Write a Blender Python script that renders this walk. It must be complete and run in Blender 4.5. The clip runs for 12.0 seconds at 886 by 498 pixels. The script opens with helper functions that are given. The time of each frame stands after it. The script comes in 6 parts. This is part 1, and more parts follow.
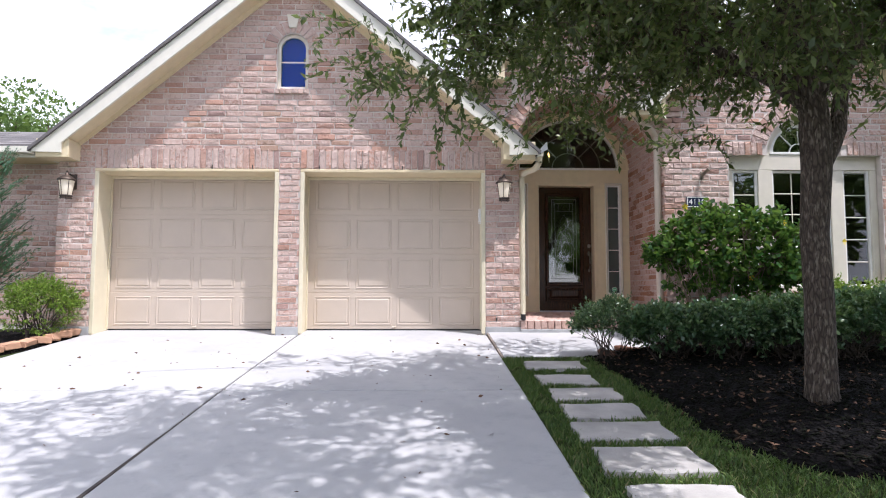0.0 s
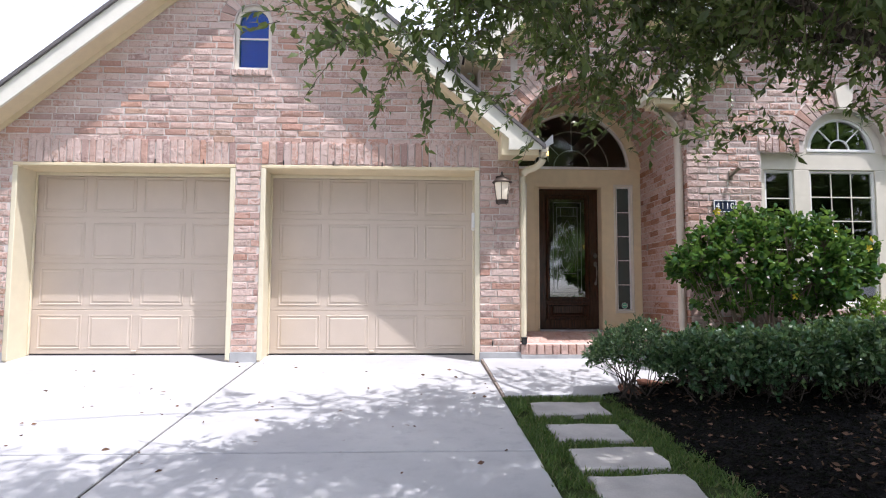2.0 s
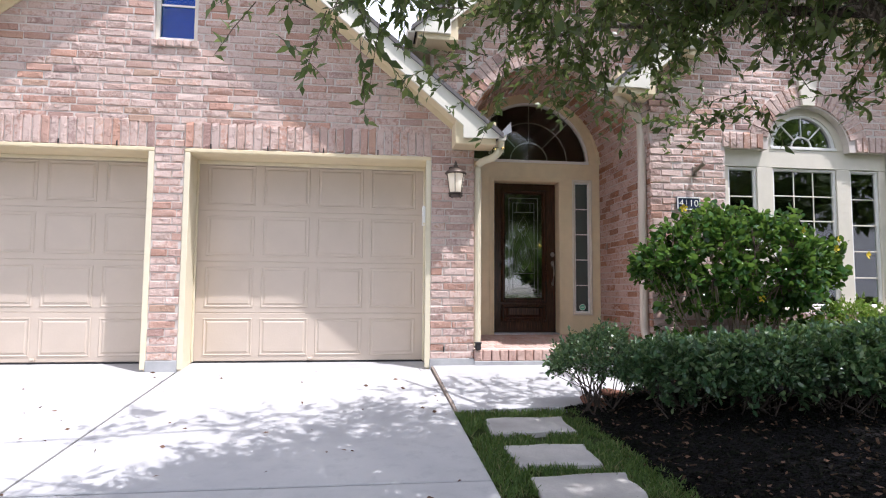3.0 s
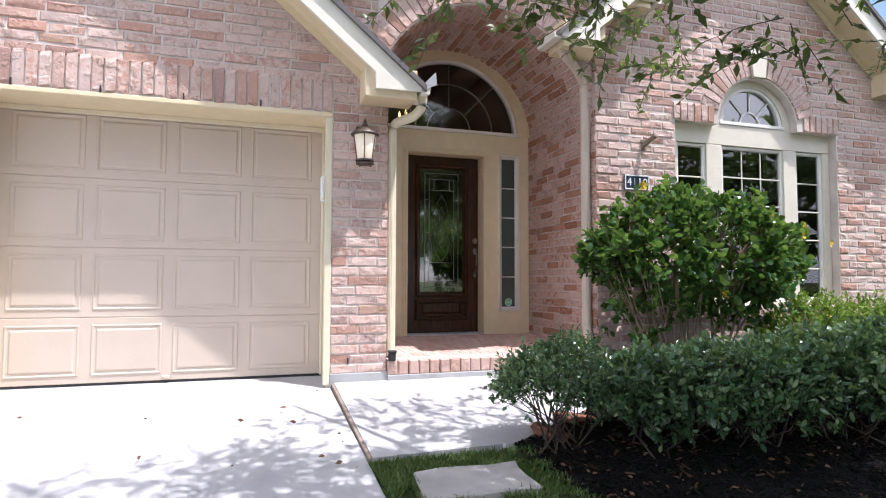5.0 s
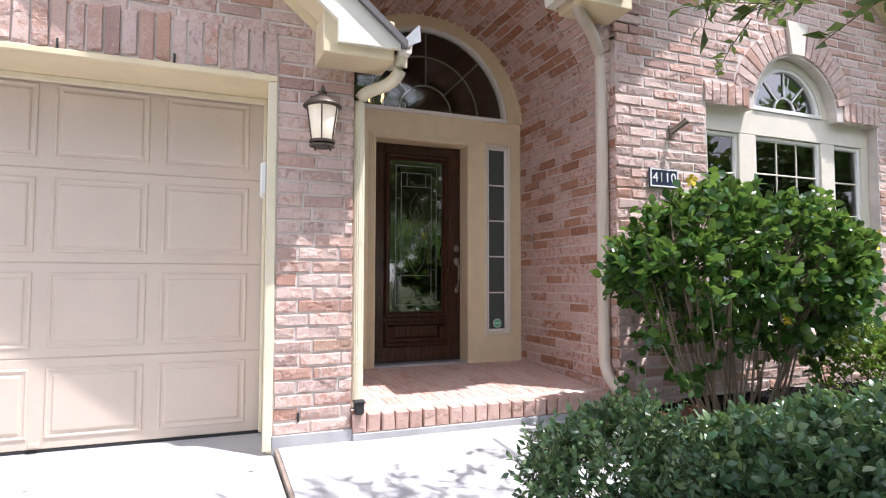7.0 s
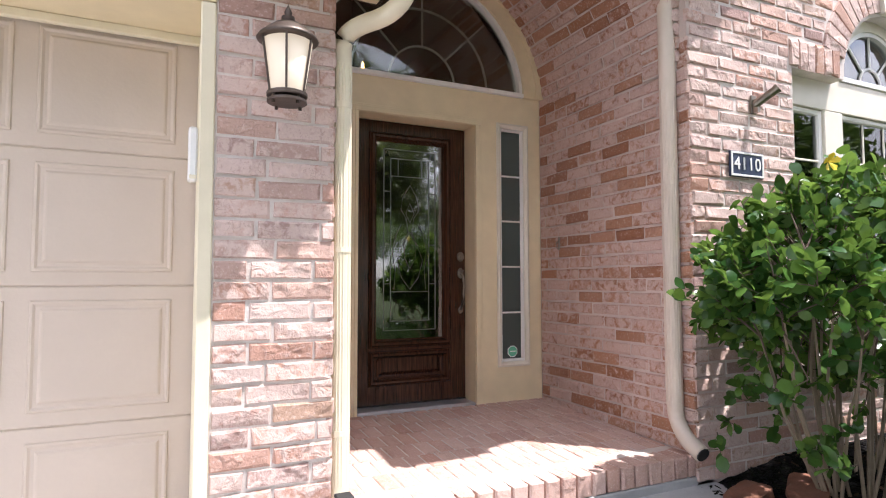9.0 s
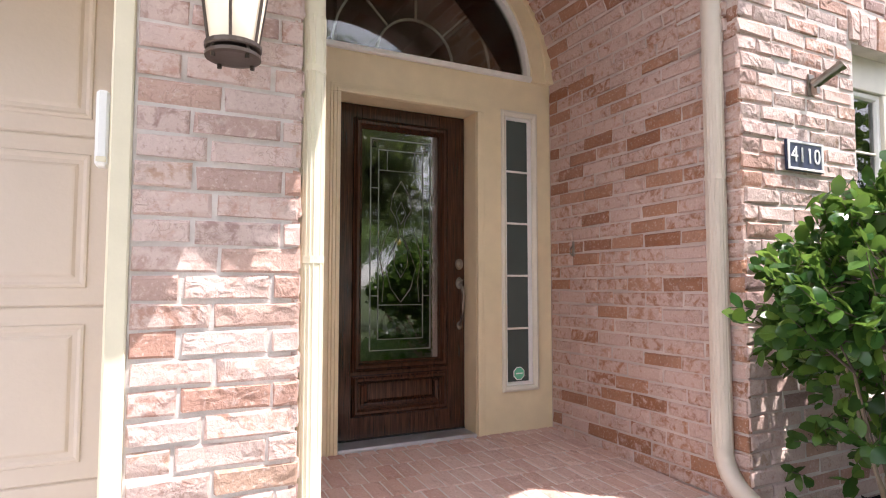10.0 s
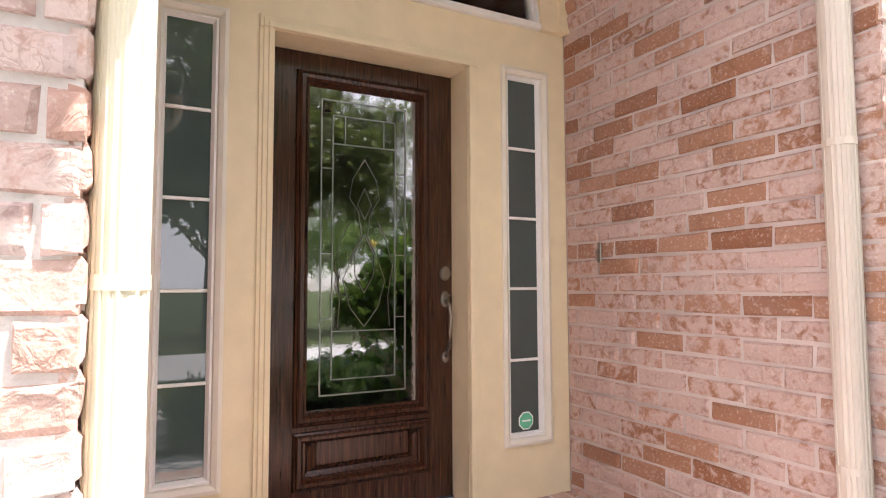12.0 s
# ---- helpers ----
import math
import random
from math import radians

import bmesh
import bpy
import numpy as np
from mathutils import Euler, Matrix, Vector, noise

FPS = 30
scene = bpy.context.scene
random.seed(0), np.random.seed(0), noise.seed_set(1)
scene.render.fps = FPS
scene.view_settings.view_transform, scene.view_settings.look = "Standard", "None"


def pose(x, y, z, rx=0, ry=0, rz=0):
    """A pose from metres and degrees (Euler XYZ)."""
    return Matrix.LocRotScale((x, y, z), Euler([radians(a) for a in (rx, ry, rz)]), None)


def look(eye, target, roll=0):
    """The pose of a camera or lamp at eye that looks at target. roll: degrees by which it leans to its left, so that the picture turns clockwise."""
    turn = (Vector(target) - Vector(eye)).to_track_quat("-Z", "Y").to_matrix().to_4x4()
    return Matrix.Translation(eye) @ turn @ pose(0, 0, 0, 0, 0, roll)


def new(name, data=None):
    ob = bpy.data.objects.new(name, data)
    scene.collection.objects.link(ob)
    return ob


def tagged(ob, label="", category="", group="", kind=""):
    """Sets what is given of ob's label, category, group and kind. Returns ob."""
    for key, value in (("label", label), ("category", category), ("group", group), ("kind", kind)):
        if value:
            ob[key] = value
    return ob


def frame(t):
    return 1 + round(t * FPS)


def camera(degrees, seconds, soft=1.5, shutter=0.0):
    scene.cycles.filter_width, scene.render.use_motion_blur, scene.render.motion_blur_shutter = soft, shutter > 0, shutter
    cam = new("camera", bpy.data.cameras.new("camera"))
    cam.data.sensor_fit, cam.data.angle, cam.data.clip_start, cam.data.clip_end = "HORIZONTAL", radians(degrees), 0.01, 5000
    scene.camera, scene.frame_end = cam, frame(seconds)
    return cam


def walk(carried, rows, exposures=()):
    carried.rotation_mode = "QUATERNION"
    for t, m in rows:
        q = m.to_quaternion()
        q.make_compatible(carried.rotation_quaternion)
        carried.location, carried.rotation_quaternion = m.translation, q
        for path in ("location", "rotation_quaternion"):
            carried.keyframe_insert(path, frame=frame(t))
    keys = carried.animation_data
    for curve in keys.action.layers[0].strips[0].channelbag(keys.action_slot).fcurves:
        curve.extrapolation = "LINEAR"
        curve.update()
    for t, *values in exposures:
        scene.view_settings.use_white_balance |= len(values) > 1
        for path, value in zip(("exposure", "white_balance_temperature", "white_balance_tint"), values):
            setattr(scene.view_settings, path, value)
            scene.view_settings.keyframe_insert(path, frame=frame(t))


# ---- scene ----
cam = camera(74.1, 12.0, soft=1.1)
PATH = [
    (0, (-0.026, -0.059, 1.449), (0.010, 1.826, 1.578), 0.1),
    (0.5, (0.004, 0.244, 1.495), (0.043, 2.129, 1.624), 0),
    (1, (0.005, 0.545, 1.535), (0.046, 2.430, 1.669), 0.2),
    (1.5, (-0.045, 0.843, 1.605), (-0.003, 2.728, 1.740), 0.3),
    (2, (-0.024, 1.143, 1.615), (0.060, 3.026, 1.756), 0.2),
    (2.5, (0.028, 1.442, 1.632), (0.190, 3.319, 1.778), 0.2),
    (3, (0.043, 1.730, 1.641), (0.283, 3.600, 1.778), 0.4),
    (5, (0.133, 3.061, 1.712), (0.701, 4.861, 1.808), 0.2),
    (5.5, (0.203, 3.369, 1.734), (0.833, 5.148, 1.830), -0),
    (6, (0.294, 3.682, 1.781), (0.952, 5.451, 1.879), -0.1),
    (6.5, (0.312, 4.005, 1.818), (0.991, 5.765, 1.916), 0.1),
    (7, (0.330, 4.304, 1.849), (1.034, 6.056, 1.951), 0.1),
    (9, (0.550, 5.540, 1.964), (1.353, 7.246, 2.071), -0.1),
    (9.5, (0.671, 5.830, 2.010), (1.499, 7.526, 2.117), -0.1),
    (10, (0.768, 6.092, 2.021), (1.600, 7.786, 2.136), 0),
    (10.5, (0.834, 6.324, 2.046), (1.675, 8.013, 2.162), 0.1),
    (11, (0.955, 6.539, 2.038), (1.815, 8.218, 2.161), -0),
    (11.5, (1.113, 6.767, 2.088), (1.986, 8.440, 2.201), -0.2),
    (12, (1.238, 6.971, 2.094), (2.107, 8.646, 2.213), -0.2),
]
EXPOSURES = [(0.0, 0.27, 5950, 17), (2.5, 0.40, 5950, 17), (5.0, 0.64, 5950, 18), (7.0, 0.80, 6000, 18), (9.0, 1.02, 6150, 18), (10.5, 1.33, 6400, 19), (11.0, 1.45, 6450, 19), (11.5, 1.66, 6500, 19), (12.0, 1.82, 6500, 19)]
walk(cam, [(t, look(eye, target, roll)) for t, eye, target, roll in PATH], EXPOSURES)

# ---- world, sun, exposure ----
SUN_TO = Vector((1.25, -1.0, 3.65)).normalized()
world = bpy.data.worlds.new("sky")
scene.world = world
world.use_nodes = True
wn, wl = world.node_tree.nodes, world.node_tree.links
wn.clear()
sky = wn.new("ShaderNodeTexSky")
sky.sky_type = 'NISHITA'
sky.sun_disc = False
sky.sun_elevation = math.asin(SUN_TO.z)
sky.sun_rotation = math.atan2(SUN_TO.x, SUN_TO.y)
sky.air_density, sky.dust_density, sky.ozone_density = 1.0, 1.2, 1.5
w_co = wn.new("ShaderNodeTexCoord")
w_map = wn.new("ShaderNodeMapping")
w_map.inputs["Scale"].default_value = (1.0, 1.0, 2.2)
w_noise = wn.new("ShaderNodeTexNoise")
w_noise.inputs["Scale"].default_value = 1.7
w_noise.inputs["Detail"].default_value = 7
w_noise.inputs["Roughness"].default_value = 0.55
w_ramp = wn.new("ShaderNodeValToRGB")
w_ramp.color_ramp.elements[0].position, w_ramp.color_ramp.elements[1].position = 0.40, 0.52
w_mix = wn.new("ShaderNodeMix")
w_mix.data_type = 'RGBA'
w_mix.inputs[7].default_value = (8.8, 9.0, 9.5, 1)
w_bg = wn.new("ShaderNodeBackground")
w_bg.inputs["Strength"].default_value = 0.145
w_out = wn.new("ShaderNodeOutputWorld")
wl.new(w_co.outputs["Generated"], w_map.inputs["Vector"])
wl.new(w_map.outputs["Vector"], w_noise.inputs["Vector"])
wl.new(w_noise.outputs["Fac"], w_ramp.inputs["Fac"])
wl.new(w_ramp.outputs["Color"], w_mix.inputs[0])
wl.new(sky.outputs["Color"], w_mix.inputs[6])
wl.new(w_mix.outputs[2], w_bg.inputs["Color"])
wl.new(w_bg.outputs["Background"], w_out.inputs["Surface"])

sun_data = bpy.data.lights.new("sun", 'SUN')
sun_data.energy, sun_data.angle, sun_data.color = 4.7, radians(0.55), (1.0, 0.96, 0.90)
sun = new("sun", sun_data)
sun.matrix_world = look((0, 0, 30), Vector((0, 0, 30)) - SUN_TO)


# ---- materials ----
def material(name):
    m = bpy.data.materials.new(name)
    m.use_nodes = True
    n = m.node_tree.nodes
    return m, n, m.node_tree.links, n["Principled BSDF"]


def node(n, kind, **values):
    made = n.new(kind)
    for key, value in values.items():
        made.inputs[key.replace("_", " ")].default_value = value
    return made


def mixed(n, l, fac, a, b, mode='MIX'):
    m = n.new("ShaderNodeMix")
    m.data_type, m.blend_type = 'RGBA', mode
    for socket, value in ((0, fac), (6, a), (7, b)):
        if isinstance(value, bpy.types.NodeSocket):
            l.new(value, m.inputs[socket])
        elif isinstance(value, tuple):
            m.inputs[socket].default_value = (*value, 1)
        else:
            m.inputs[socket].default_value = value
    return m.outputs[2]


def ramp(n, l, fac, stops):
    r = n.new("ShaderNodeValToRGB")
    r.color_ramp.interpolation = 'LINEAR'
    while len(r.color_ramp.elements) < len(stops):
        r.color_ramp.elements.new(0.5)
    for e, (p, c) in zip(r.color_ramp.elements, stops):
        e.position, e.color = p, (*(c if isinstance(c, tuple) else (c, c, c)), 1)
    l.new(fac, r.inputs["Fac"])
    return r.outputs["Color"]


def bumped(n, l, b, height, strength, distance):
    k = node(n, "ShaderNodeBump", Strength=strength, Distance=distance)
    l.new(height, k.inputs["Height"])
    l.new(k.outputs["Normal"], b.inputs["Normal"])


def coords(n):
    return n.new("ShaderNodeNewGeometry").outputs["Position"]


def plain(name, color, rough=0.6, metal=0.0, var=0.12, scale=9.0, bump=0.1, spec=0.5, fine=120.0):
    """A painted or cast surface: two scales of tone, slight relief."""
    m, n, l, b = material(name)
    co = coords(n)
    big = node(n, "ShaderNodeTexNoise", Scale=scale, Detail=4.0)
    small = node(n, "ShaderNodeTexNoise", Scale=fine, Detail=3.0)
    l.new(co, big.inputs["Vector"]), l.new(co, small.inputs["Vector"])
    dark = tuple(c * (1 - var) for c in color)
    light = tuple(min(1.0, c * (1 + var * 0.6)) for c in color)
    base = ramp(n, l, big.outputs["Fac"], [(0.3, dark), (0.7, light)])
    base = mixed(n, l, ramp(n, l, small.outputs["Fac"], [(0.35, 0.0), (0.75, 0.35)]), base, dark)
    l.new(base, b.inputs["Base Color"])
    b.inputs["Roughness"].default_value, b.inputs["Metallic"].default_value = rough, metal
    b.inputs["Specular IOR Level"].default_value = spec
    if bump:
        bumped(n, l, b, small.outputs["Fac"], bump, 0.004)
    return m


def brick_material(name, joined, stops, wash, wash_color, cover, bare=0.2):
    """Tumbled clay brick: each brick has a clay tone and a share of white wash of its own, with creases whose shade is
    also in the colour, iron spots and chips.
    """
    m, n, l, b = material(name)
    geo = n.new("ShaderNodeNewGeometry")
    if joined:
        rnd = geo.outputs["Random Per Island"]
    else:
        rnd = n.new("ShaderNodeObjectInfo").outputs["Random"]
    co = geo.outputs["Position"]
    tone = ramp(n, l, rnd, stops)
    other = n.new("ShaderNodeTexWhiteNoise")
    other.noise_dimensions = '1D'
    l.new(rnd, other.inputs["W"])
    n1 = node(n, "ShaderNodeTexNoise", Scale=24.0, Detail=5.0, Roughness=0.6, Distortion=0.6)
    n2 = node(n, "ShaderNodeTexNoise", Scale=95.0, Detail=4.0)
    n3 = node(n, "ShaderNodeTexNoise", Scale=1.3, Detail=3.0)
    crease = node(n, "ShaderNodeTexNoise", Scale=21.0, Detail=3.0, Distortion=1.6)
    patch = node(n, "ShaderNodeTexNoise", Scale=7.5, Detail=2.0)
    for k in (n1, n2, n3, crease, patch):
        l.new(co, k.inputs["Vector"])
    share = n.new("ShaderNodeMath")
    share.operation = 'MULTIPLY_ADD'
    l.new(ramp(n, l, other.outputs["Value"], [(bare - 0.06, 0.0), (bare + 0.05, 0.62), (1.0, 1.0)]), share.inputs[0])
    share.inputs[1].default_value, share.inputs[2].default_value = 0.36, cover
    level = n.new("ShaderNodeMath")
    level.operation = 'ADD'
    l.new(n1.outputs["Fac"], level.inputs[0]), l.new(share.outputs["Value"], level.inputs[1])
    col = mixed(n, l, ramp(n, l, level.outputs["Value"], [(0.47, 0.0), (0.63, wash)]), tone, wash_color)
    col = mixed(n, l, ramp(n, l, n2.outputs["Fac"], [(0.60, 0.0), (0.76, 0.5)]), col, (0.27, 0.15, 0.11))
    col = mixed(n, l, ramp(n, l, n2.outputs["Fac"], [(0.30, 0.55), (0.43, 0.0)]), col, (0.70, 0.56, 0.49))
    # Shade in the creases is painted as thin dark lines on torn patches.
    line = ramp(n, l, crease.outputs["Fac"], [(0.47, 0.0), (0.5, 0.5), (0.525, 0.0)])
    torn = ramp(n, l, patch.outputs["Fac"], [(0.51, 0.0), (0.60, 1.0)])
    fold = n.new("ShaderNodeMath")
    fold.operation = 'MULTIPLY'
    l.new(line, fold.inputs[0]), l.new(torn, fold.inputs[1])
    col = mixed(n, l, fold.outputs["Value"], col, (0.27, 0.165, 0.125))
    rise = n.new("ShaderNodeMath")
    rise.operation = 'MULTIPLY'
    l.new(crease.outputs["Fac"], rise.inputs[0]), l.new(torn, rise.inputs[1])
    col = mixed(n, l, ramp(n, l, n3.outputs["Fac"], [(0.4, 0.0), (0.75, 0.2)]), col, (0.45, 0.33, 0.29))
    l.new(col, b.inputs["Base Color"])
    b.inputs["Roughness"].default_value = 0.88
    b.inputs["Specular IOR Level"].default_value = 0.25
    add = n.new("ShaderNodeMath")
    add.operation = 'MULTIPLY_ADD'
    l.new(rise.outputs["Value"], add.inputs[0])
    add.inputs[1].default_value = 1.8
    fine = n.new("ShaderNodeMath")
    fine.operation = 'MULTIPLY_ADD'
    l.new(n2.outputs["Fac"], fine.inputs[0])
    fine.inputs[1].default_value = 0.35
    l.new(n1.outputs["Fac"], fine.inputs[2])
    l.new(fine.outputs["Value"], add.inputs[2])
    bumped(n, l, b, add.outputs["Value"], 0.65, 0.010)
    return m


CLAY = [(0.0, (0.42, 0.235, 0.175)), (0.25, (0.50, 0.31, 0.245)), (0.5, (0.56, 0.385, 0.32)), (0.7, (0.34, 0.225, 0.20)), (0.85, (0.54, 0.30, 0.22)), (1.0, (0.44, 0.30, 0.22))]
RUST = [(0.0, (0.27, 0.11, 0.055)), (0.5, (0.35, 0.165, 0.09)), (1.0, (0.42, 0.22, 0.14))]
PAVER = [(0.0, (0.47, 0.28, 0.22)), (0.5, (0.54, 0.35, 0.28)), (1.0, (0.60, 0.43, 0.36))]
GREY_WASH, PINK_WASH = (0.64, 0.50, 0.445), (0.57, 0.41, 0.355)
BRICK = brick_material("whitewashed_brick", False, CLAY, 0.8, GREY_WASH, -0.17, 0.24)
BRICK_J = brick_material("whitewashed_brick_field", True, CLAY, 0.8, GREY_WASH, -0.17, 0.24)
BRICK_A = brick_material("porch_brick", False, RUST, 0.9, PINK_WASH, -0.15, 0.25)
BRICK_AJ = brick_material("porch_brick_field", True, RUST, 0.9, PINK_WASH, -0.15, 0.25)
BRICK_P = brick_material("paver_brick", False, PAVER, 0.5, PINK_WASH, -0.10)
MORTAR = plain("mortar", (0.68, 0.61, 0.56), 0.95, var=0.2, scale=5, bump=0.5, spec=0.1)
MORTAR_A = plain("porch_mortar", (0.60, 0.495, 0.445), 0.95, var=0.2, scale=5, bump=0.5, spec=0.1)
CREAM = plain("cream_paint", (0.76, 0.68, 0.50), 0.5, var=0.05, bump=0.08)
YELLOW = plain("yellow_cream_paint", (0.77, 0.645, 0.425), 0.5, var=0.06, bump=0.1)
FASCIA = plain("pale_fascia_paint", (0.80, 0.76, 0.65), 0.5, var=0.05, bump=0.08)
WINFRAME = plain("beige_window_trim", (0.74, 0.68, 0.57), 0.5, var=0.05, bump=0.08)
WHITE = plain("white_vinyl", (0.82, 0.80, 0.76), 0.4, var=0.04, bump=0.05)
GARAGE = plain("garage_door_paint", (0.59, 0.492, 0.405), 0.45, var=0.05, scale=3, bump=0.18, fine=60)
SPOUT = plain("tan_metal", (0.65, 0.55, 0.45), 0.45, var=0.06, bump=0.05)
BRONZE = plain("dark_bronze", (0.11, 0.085, 0.07), 0.45, 0.7, var=0.3)
BLACKISH = plain("black_rubber", (0.02, 0.02, 0.02), 0.7, var=0.2)
STEEL = plain("pewter_metal", (0.30, 0.26, 0.22), 0.35, 1.0, var=0.2)
ALUM = plain("aluminium_sill", (0.62, 0.63, 0.66), 0.4, 0.8, var=0.15)
MUNTIN = plain("grey_muntin", (0.52, 0.51, 0.45), 0.5, var=0.05, bump=0)
CAME = plain("came_metal", (0.30, 0.295, 0.28), 0.35, 1.0, var=0.2)
GREEN_STICKER = plain("green_sticker", (0.12, 0.50, 0.30), 0.5, var=0.05, bump=0)
WHITE_STICKER = plain("white_print", (0.8, 0.85, 0.8), 0.5, var=0.03, bump=0)
NAVY = plain("navy_enamel", (0.02, 0.03, 0.07), 0.35, var=0.2, bump=0)
# Indoor dimness is put into this dark wall colour.
INTERIOR = plain("painted_dim_interior", (0.10, 0.08, 0.06), 0.8, var=0.1)
TWIG = plain("brown_twig", (0.12, 0.085, 0.06), 0.9, var=0.3)
DARK_TWIG = plain("dark_twig", (0.060, 0.045, 0.035), 0.9, var=0.4)
STEM = plain("pale_stem", (0.30, 0.235, 0.165), 0.9, var=0.3)
PETAL = plain("yellow_petal", (0.85, 0.66, 0.04), 0.5, var=0.1, bump=0)
EDGING = plain("terracotta_edging_stone", (0.52, 0.30, 0.19), 0.9, var=0.3, scale=6, bump=0.6)
DRY = plain("dry_leaf", (0.16, 0.085, 0.05), 0.8, var=0.4, bump=0)
FILLER = plain("joint_filler", (0.085, 0.070, 0.060), 0.95, var=0.4, scale=14, bump=0.5)
BED_STONE = plain("rust_bed_stone", (0.21, 0.09, 0.055), 0.9, var=0.35, scale=9, bump=0.7)
ASPHALT = plain("street_concrete", (0.42, 0.41, 0.40), 0.9, var=0.15, scale=1, bump=0.3)


def wood_material():
    m, n, l, b = material("mahogany_stain")
    co = n.new("ShaderNodeTexCoord").outputs["Object"]
    mp = node(n, "ShaderNodeMapping", Scale=(38.0, 38.0, 1.6))
    l.new(co, mp.inputs["Vector"])
    g = node(n, "ShaderNodeTexNoise", Scale=3.0, Detail=6.0, Distortion=0.4)
    l.new(mp.outputs["Vector"], g.inputs["Vector"])
    l.new(ramp(n, l, g.outputs["Fac"], [(0.3, (0.018, 0.007, 0.004)), (0.55, (0.048, 0.018, 0.009)), (0.8, (0.105, 0.040, 0.018))]), b.inputs["Base Color"])
    b.inputs["Roughness"].default_value = 0.22
    b.inputs["Specular IOR Level"].default_value = 0.5
    bumped(n, l, b, g.outputs["Fac"], 0.12, 0.003)
    return m


def glass_material(name, tint, ior=1.6, rough=0.0, wave=0.0, scale=20.0):
    """A pane: clear with a tint, and a reflection that grows towards grazing angles."""
    m, n, l, b = material(name)
    n.remove(b)
    out = n["Material Output"]
    t = n.new("ShaderNodeBsdfTransparent")
    t.inputs["Color"].default_value = (*tint, 1)
    g = n.new("ShaderNodeBsdfGlossy")
    g.inputs["Roughness"].default_value = rough
    f = node(n, "ShaderNodeFresnel", IOR=ior)
    mx = n.new("ShaderNodeMixShader")
    if wave:
        w = node(n, "ShaderNodeTexNoise", Scale=scale, Detail=2.0)
        l.new(coords(n), w.inputs["Vector"])
        k = node(n, "ShaderNodeBump", Strength=wave, Distance=0.01)
        l.new(w.outputs["Fac"], k.inputs["Height"])
        l.new(k.outputs["Normal"], g.inputs["Normal"])
    l.new(f.outputs["Fac"], mx.inputs["Fac"])
    l.new(t.outputs["BSDF"], mx.inputs[1]), l.new(g.outputs["BSDF"], mx.inputs[2])
    l.new(mx.outputs["Shader"], out.inputs["Surface"])
    return m


def concrete_material():
    m, n, l, b = material("broom_finished_concrete")
    co = coords(n)
    a = node(n, "ShaderNodeTexNoise", Scale=0.9, Detail=5.0, Roughness=0.6)
    s = node(n, "ShaderNodeTexNoise", Scale=7.0, Detail=6.0, Roughness=0.7)
    f = node(n, "ShaderNodeTexNoise", Scale=220.0, Detail=2.0)
    for k in (a, s, f):
        l.new(co, k.inputs["Vector"])
    col = ramp(n, l, a.outputs["Fac"], [(0.3, (0.38, 0.375, 0.38)), (0.7, (0.49, 0.48, 0.475))])
    col = mixed(n, l, ramp(n, l, s.outputs["Fac"], [(0.52, 0.0), (0.75, 0.5)]), col, (0.31, 0.305, 0.32))
    col = mixed(n, l, ramp(n, l, f.outputs["Fac"], [(0.5, 0.0), (0.8, 0.3)]), col, (0.30, 0.29, 0.28))
    l.new(col, b.inputs["Base Color"])
    l.new(ramp(n, l, s.outputs["Fac"], [(0.3, 0.72), (0.7, 0.9)]), b.inputs["Roughness"])
    b.inputs["Specular IOR Level"].default_value = 0.35
    bumped(n, l, b, f.outputs["Fac"], 0.4, 0.003)
    return m


def leaf_material(name, stops, rough=0.45, sheen=0.5, through_light=0.35):
    """Leaves: a tone for each leaf, a waxy gloss and light that passes through."""
    m, n, l, b = material(name)
    geo = n.new("ShaderNodeNewGeometry")
    tone = ramp(n, l, geo.outputs["Random Per Island"], stops)
    v = node(n, "ShaderNodeTexNoise", Scale=60.0, Detail=2.0)
    l.new(geo.outputs["Position"], v.inputs["Vector"])
    col = mixed(n, l, ramp(n, l, v.outputs["Fac"], [(0.4, 0.0), (0.7, 0.15)]), tone, (0.03, 0.06, 0.02))
    l.new(col, b.inputs["Base Color"])
    b.inputs["Roughness"].default_value = rough
    b.inputs["Specular IOR Level"].default_value = sheen
    tr = n.new("ShaderNodeBsdfTranslucent")
    lit = mixed(n, l, 0.5, col, (0.16, 0.22, 0.03))
    l.new(lit, tr.inputs["Color"])
    mx = n.new("ShaderNodeMixShader")
    mx.inputs["Fac"].default_value = through_light
    l.new(b.outputs["BSDF"], mx.inputs[1]), l.new(tr.outputs["BSDF"], mx.inputs[2])
    l.new(mx.outputs["Shader"], n["Material Output"].inputs["Surface"])
    return m


def ground_material(name, stops, scale, fine, bump, dist=0.03):
    m, n, l, b = material(name)
    co = coords(n)
    a = node(n, "ShaderNodeTexNoise", Scale=scale, Detail=6.0, Roughness=0.7)
    f = node(n, "ShaderNodeTexVoronoi", Scale=fine)
    l.new(co, a.inputs["Vector"]), l.new(co, f.inputs["Vector"])
    col = ramp(n, l, a.outputs["Fac"], stops)
    col = mixed(n, l, ramp(n, l, f.outputs["Distance"], [(0.1, 0.0), (0.6, 0.6)]), col, stops[0][1])
    l.new(col, b.inputs["Base Color"])
    b.inputs["Roughness"].default_value = 0.95
    b.inputs["Specular IOR Level"].default_value = 0.15
    bumped(n, l, b, f.outputs["Distance"], bump, dist)
    return m


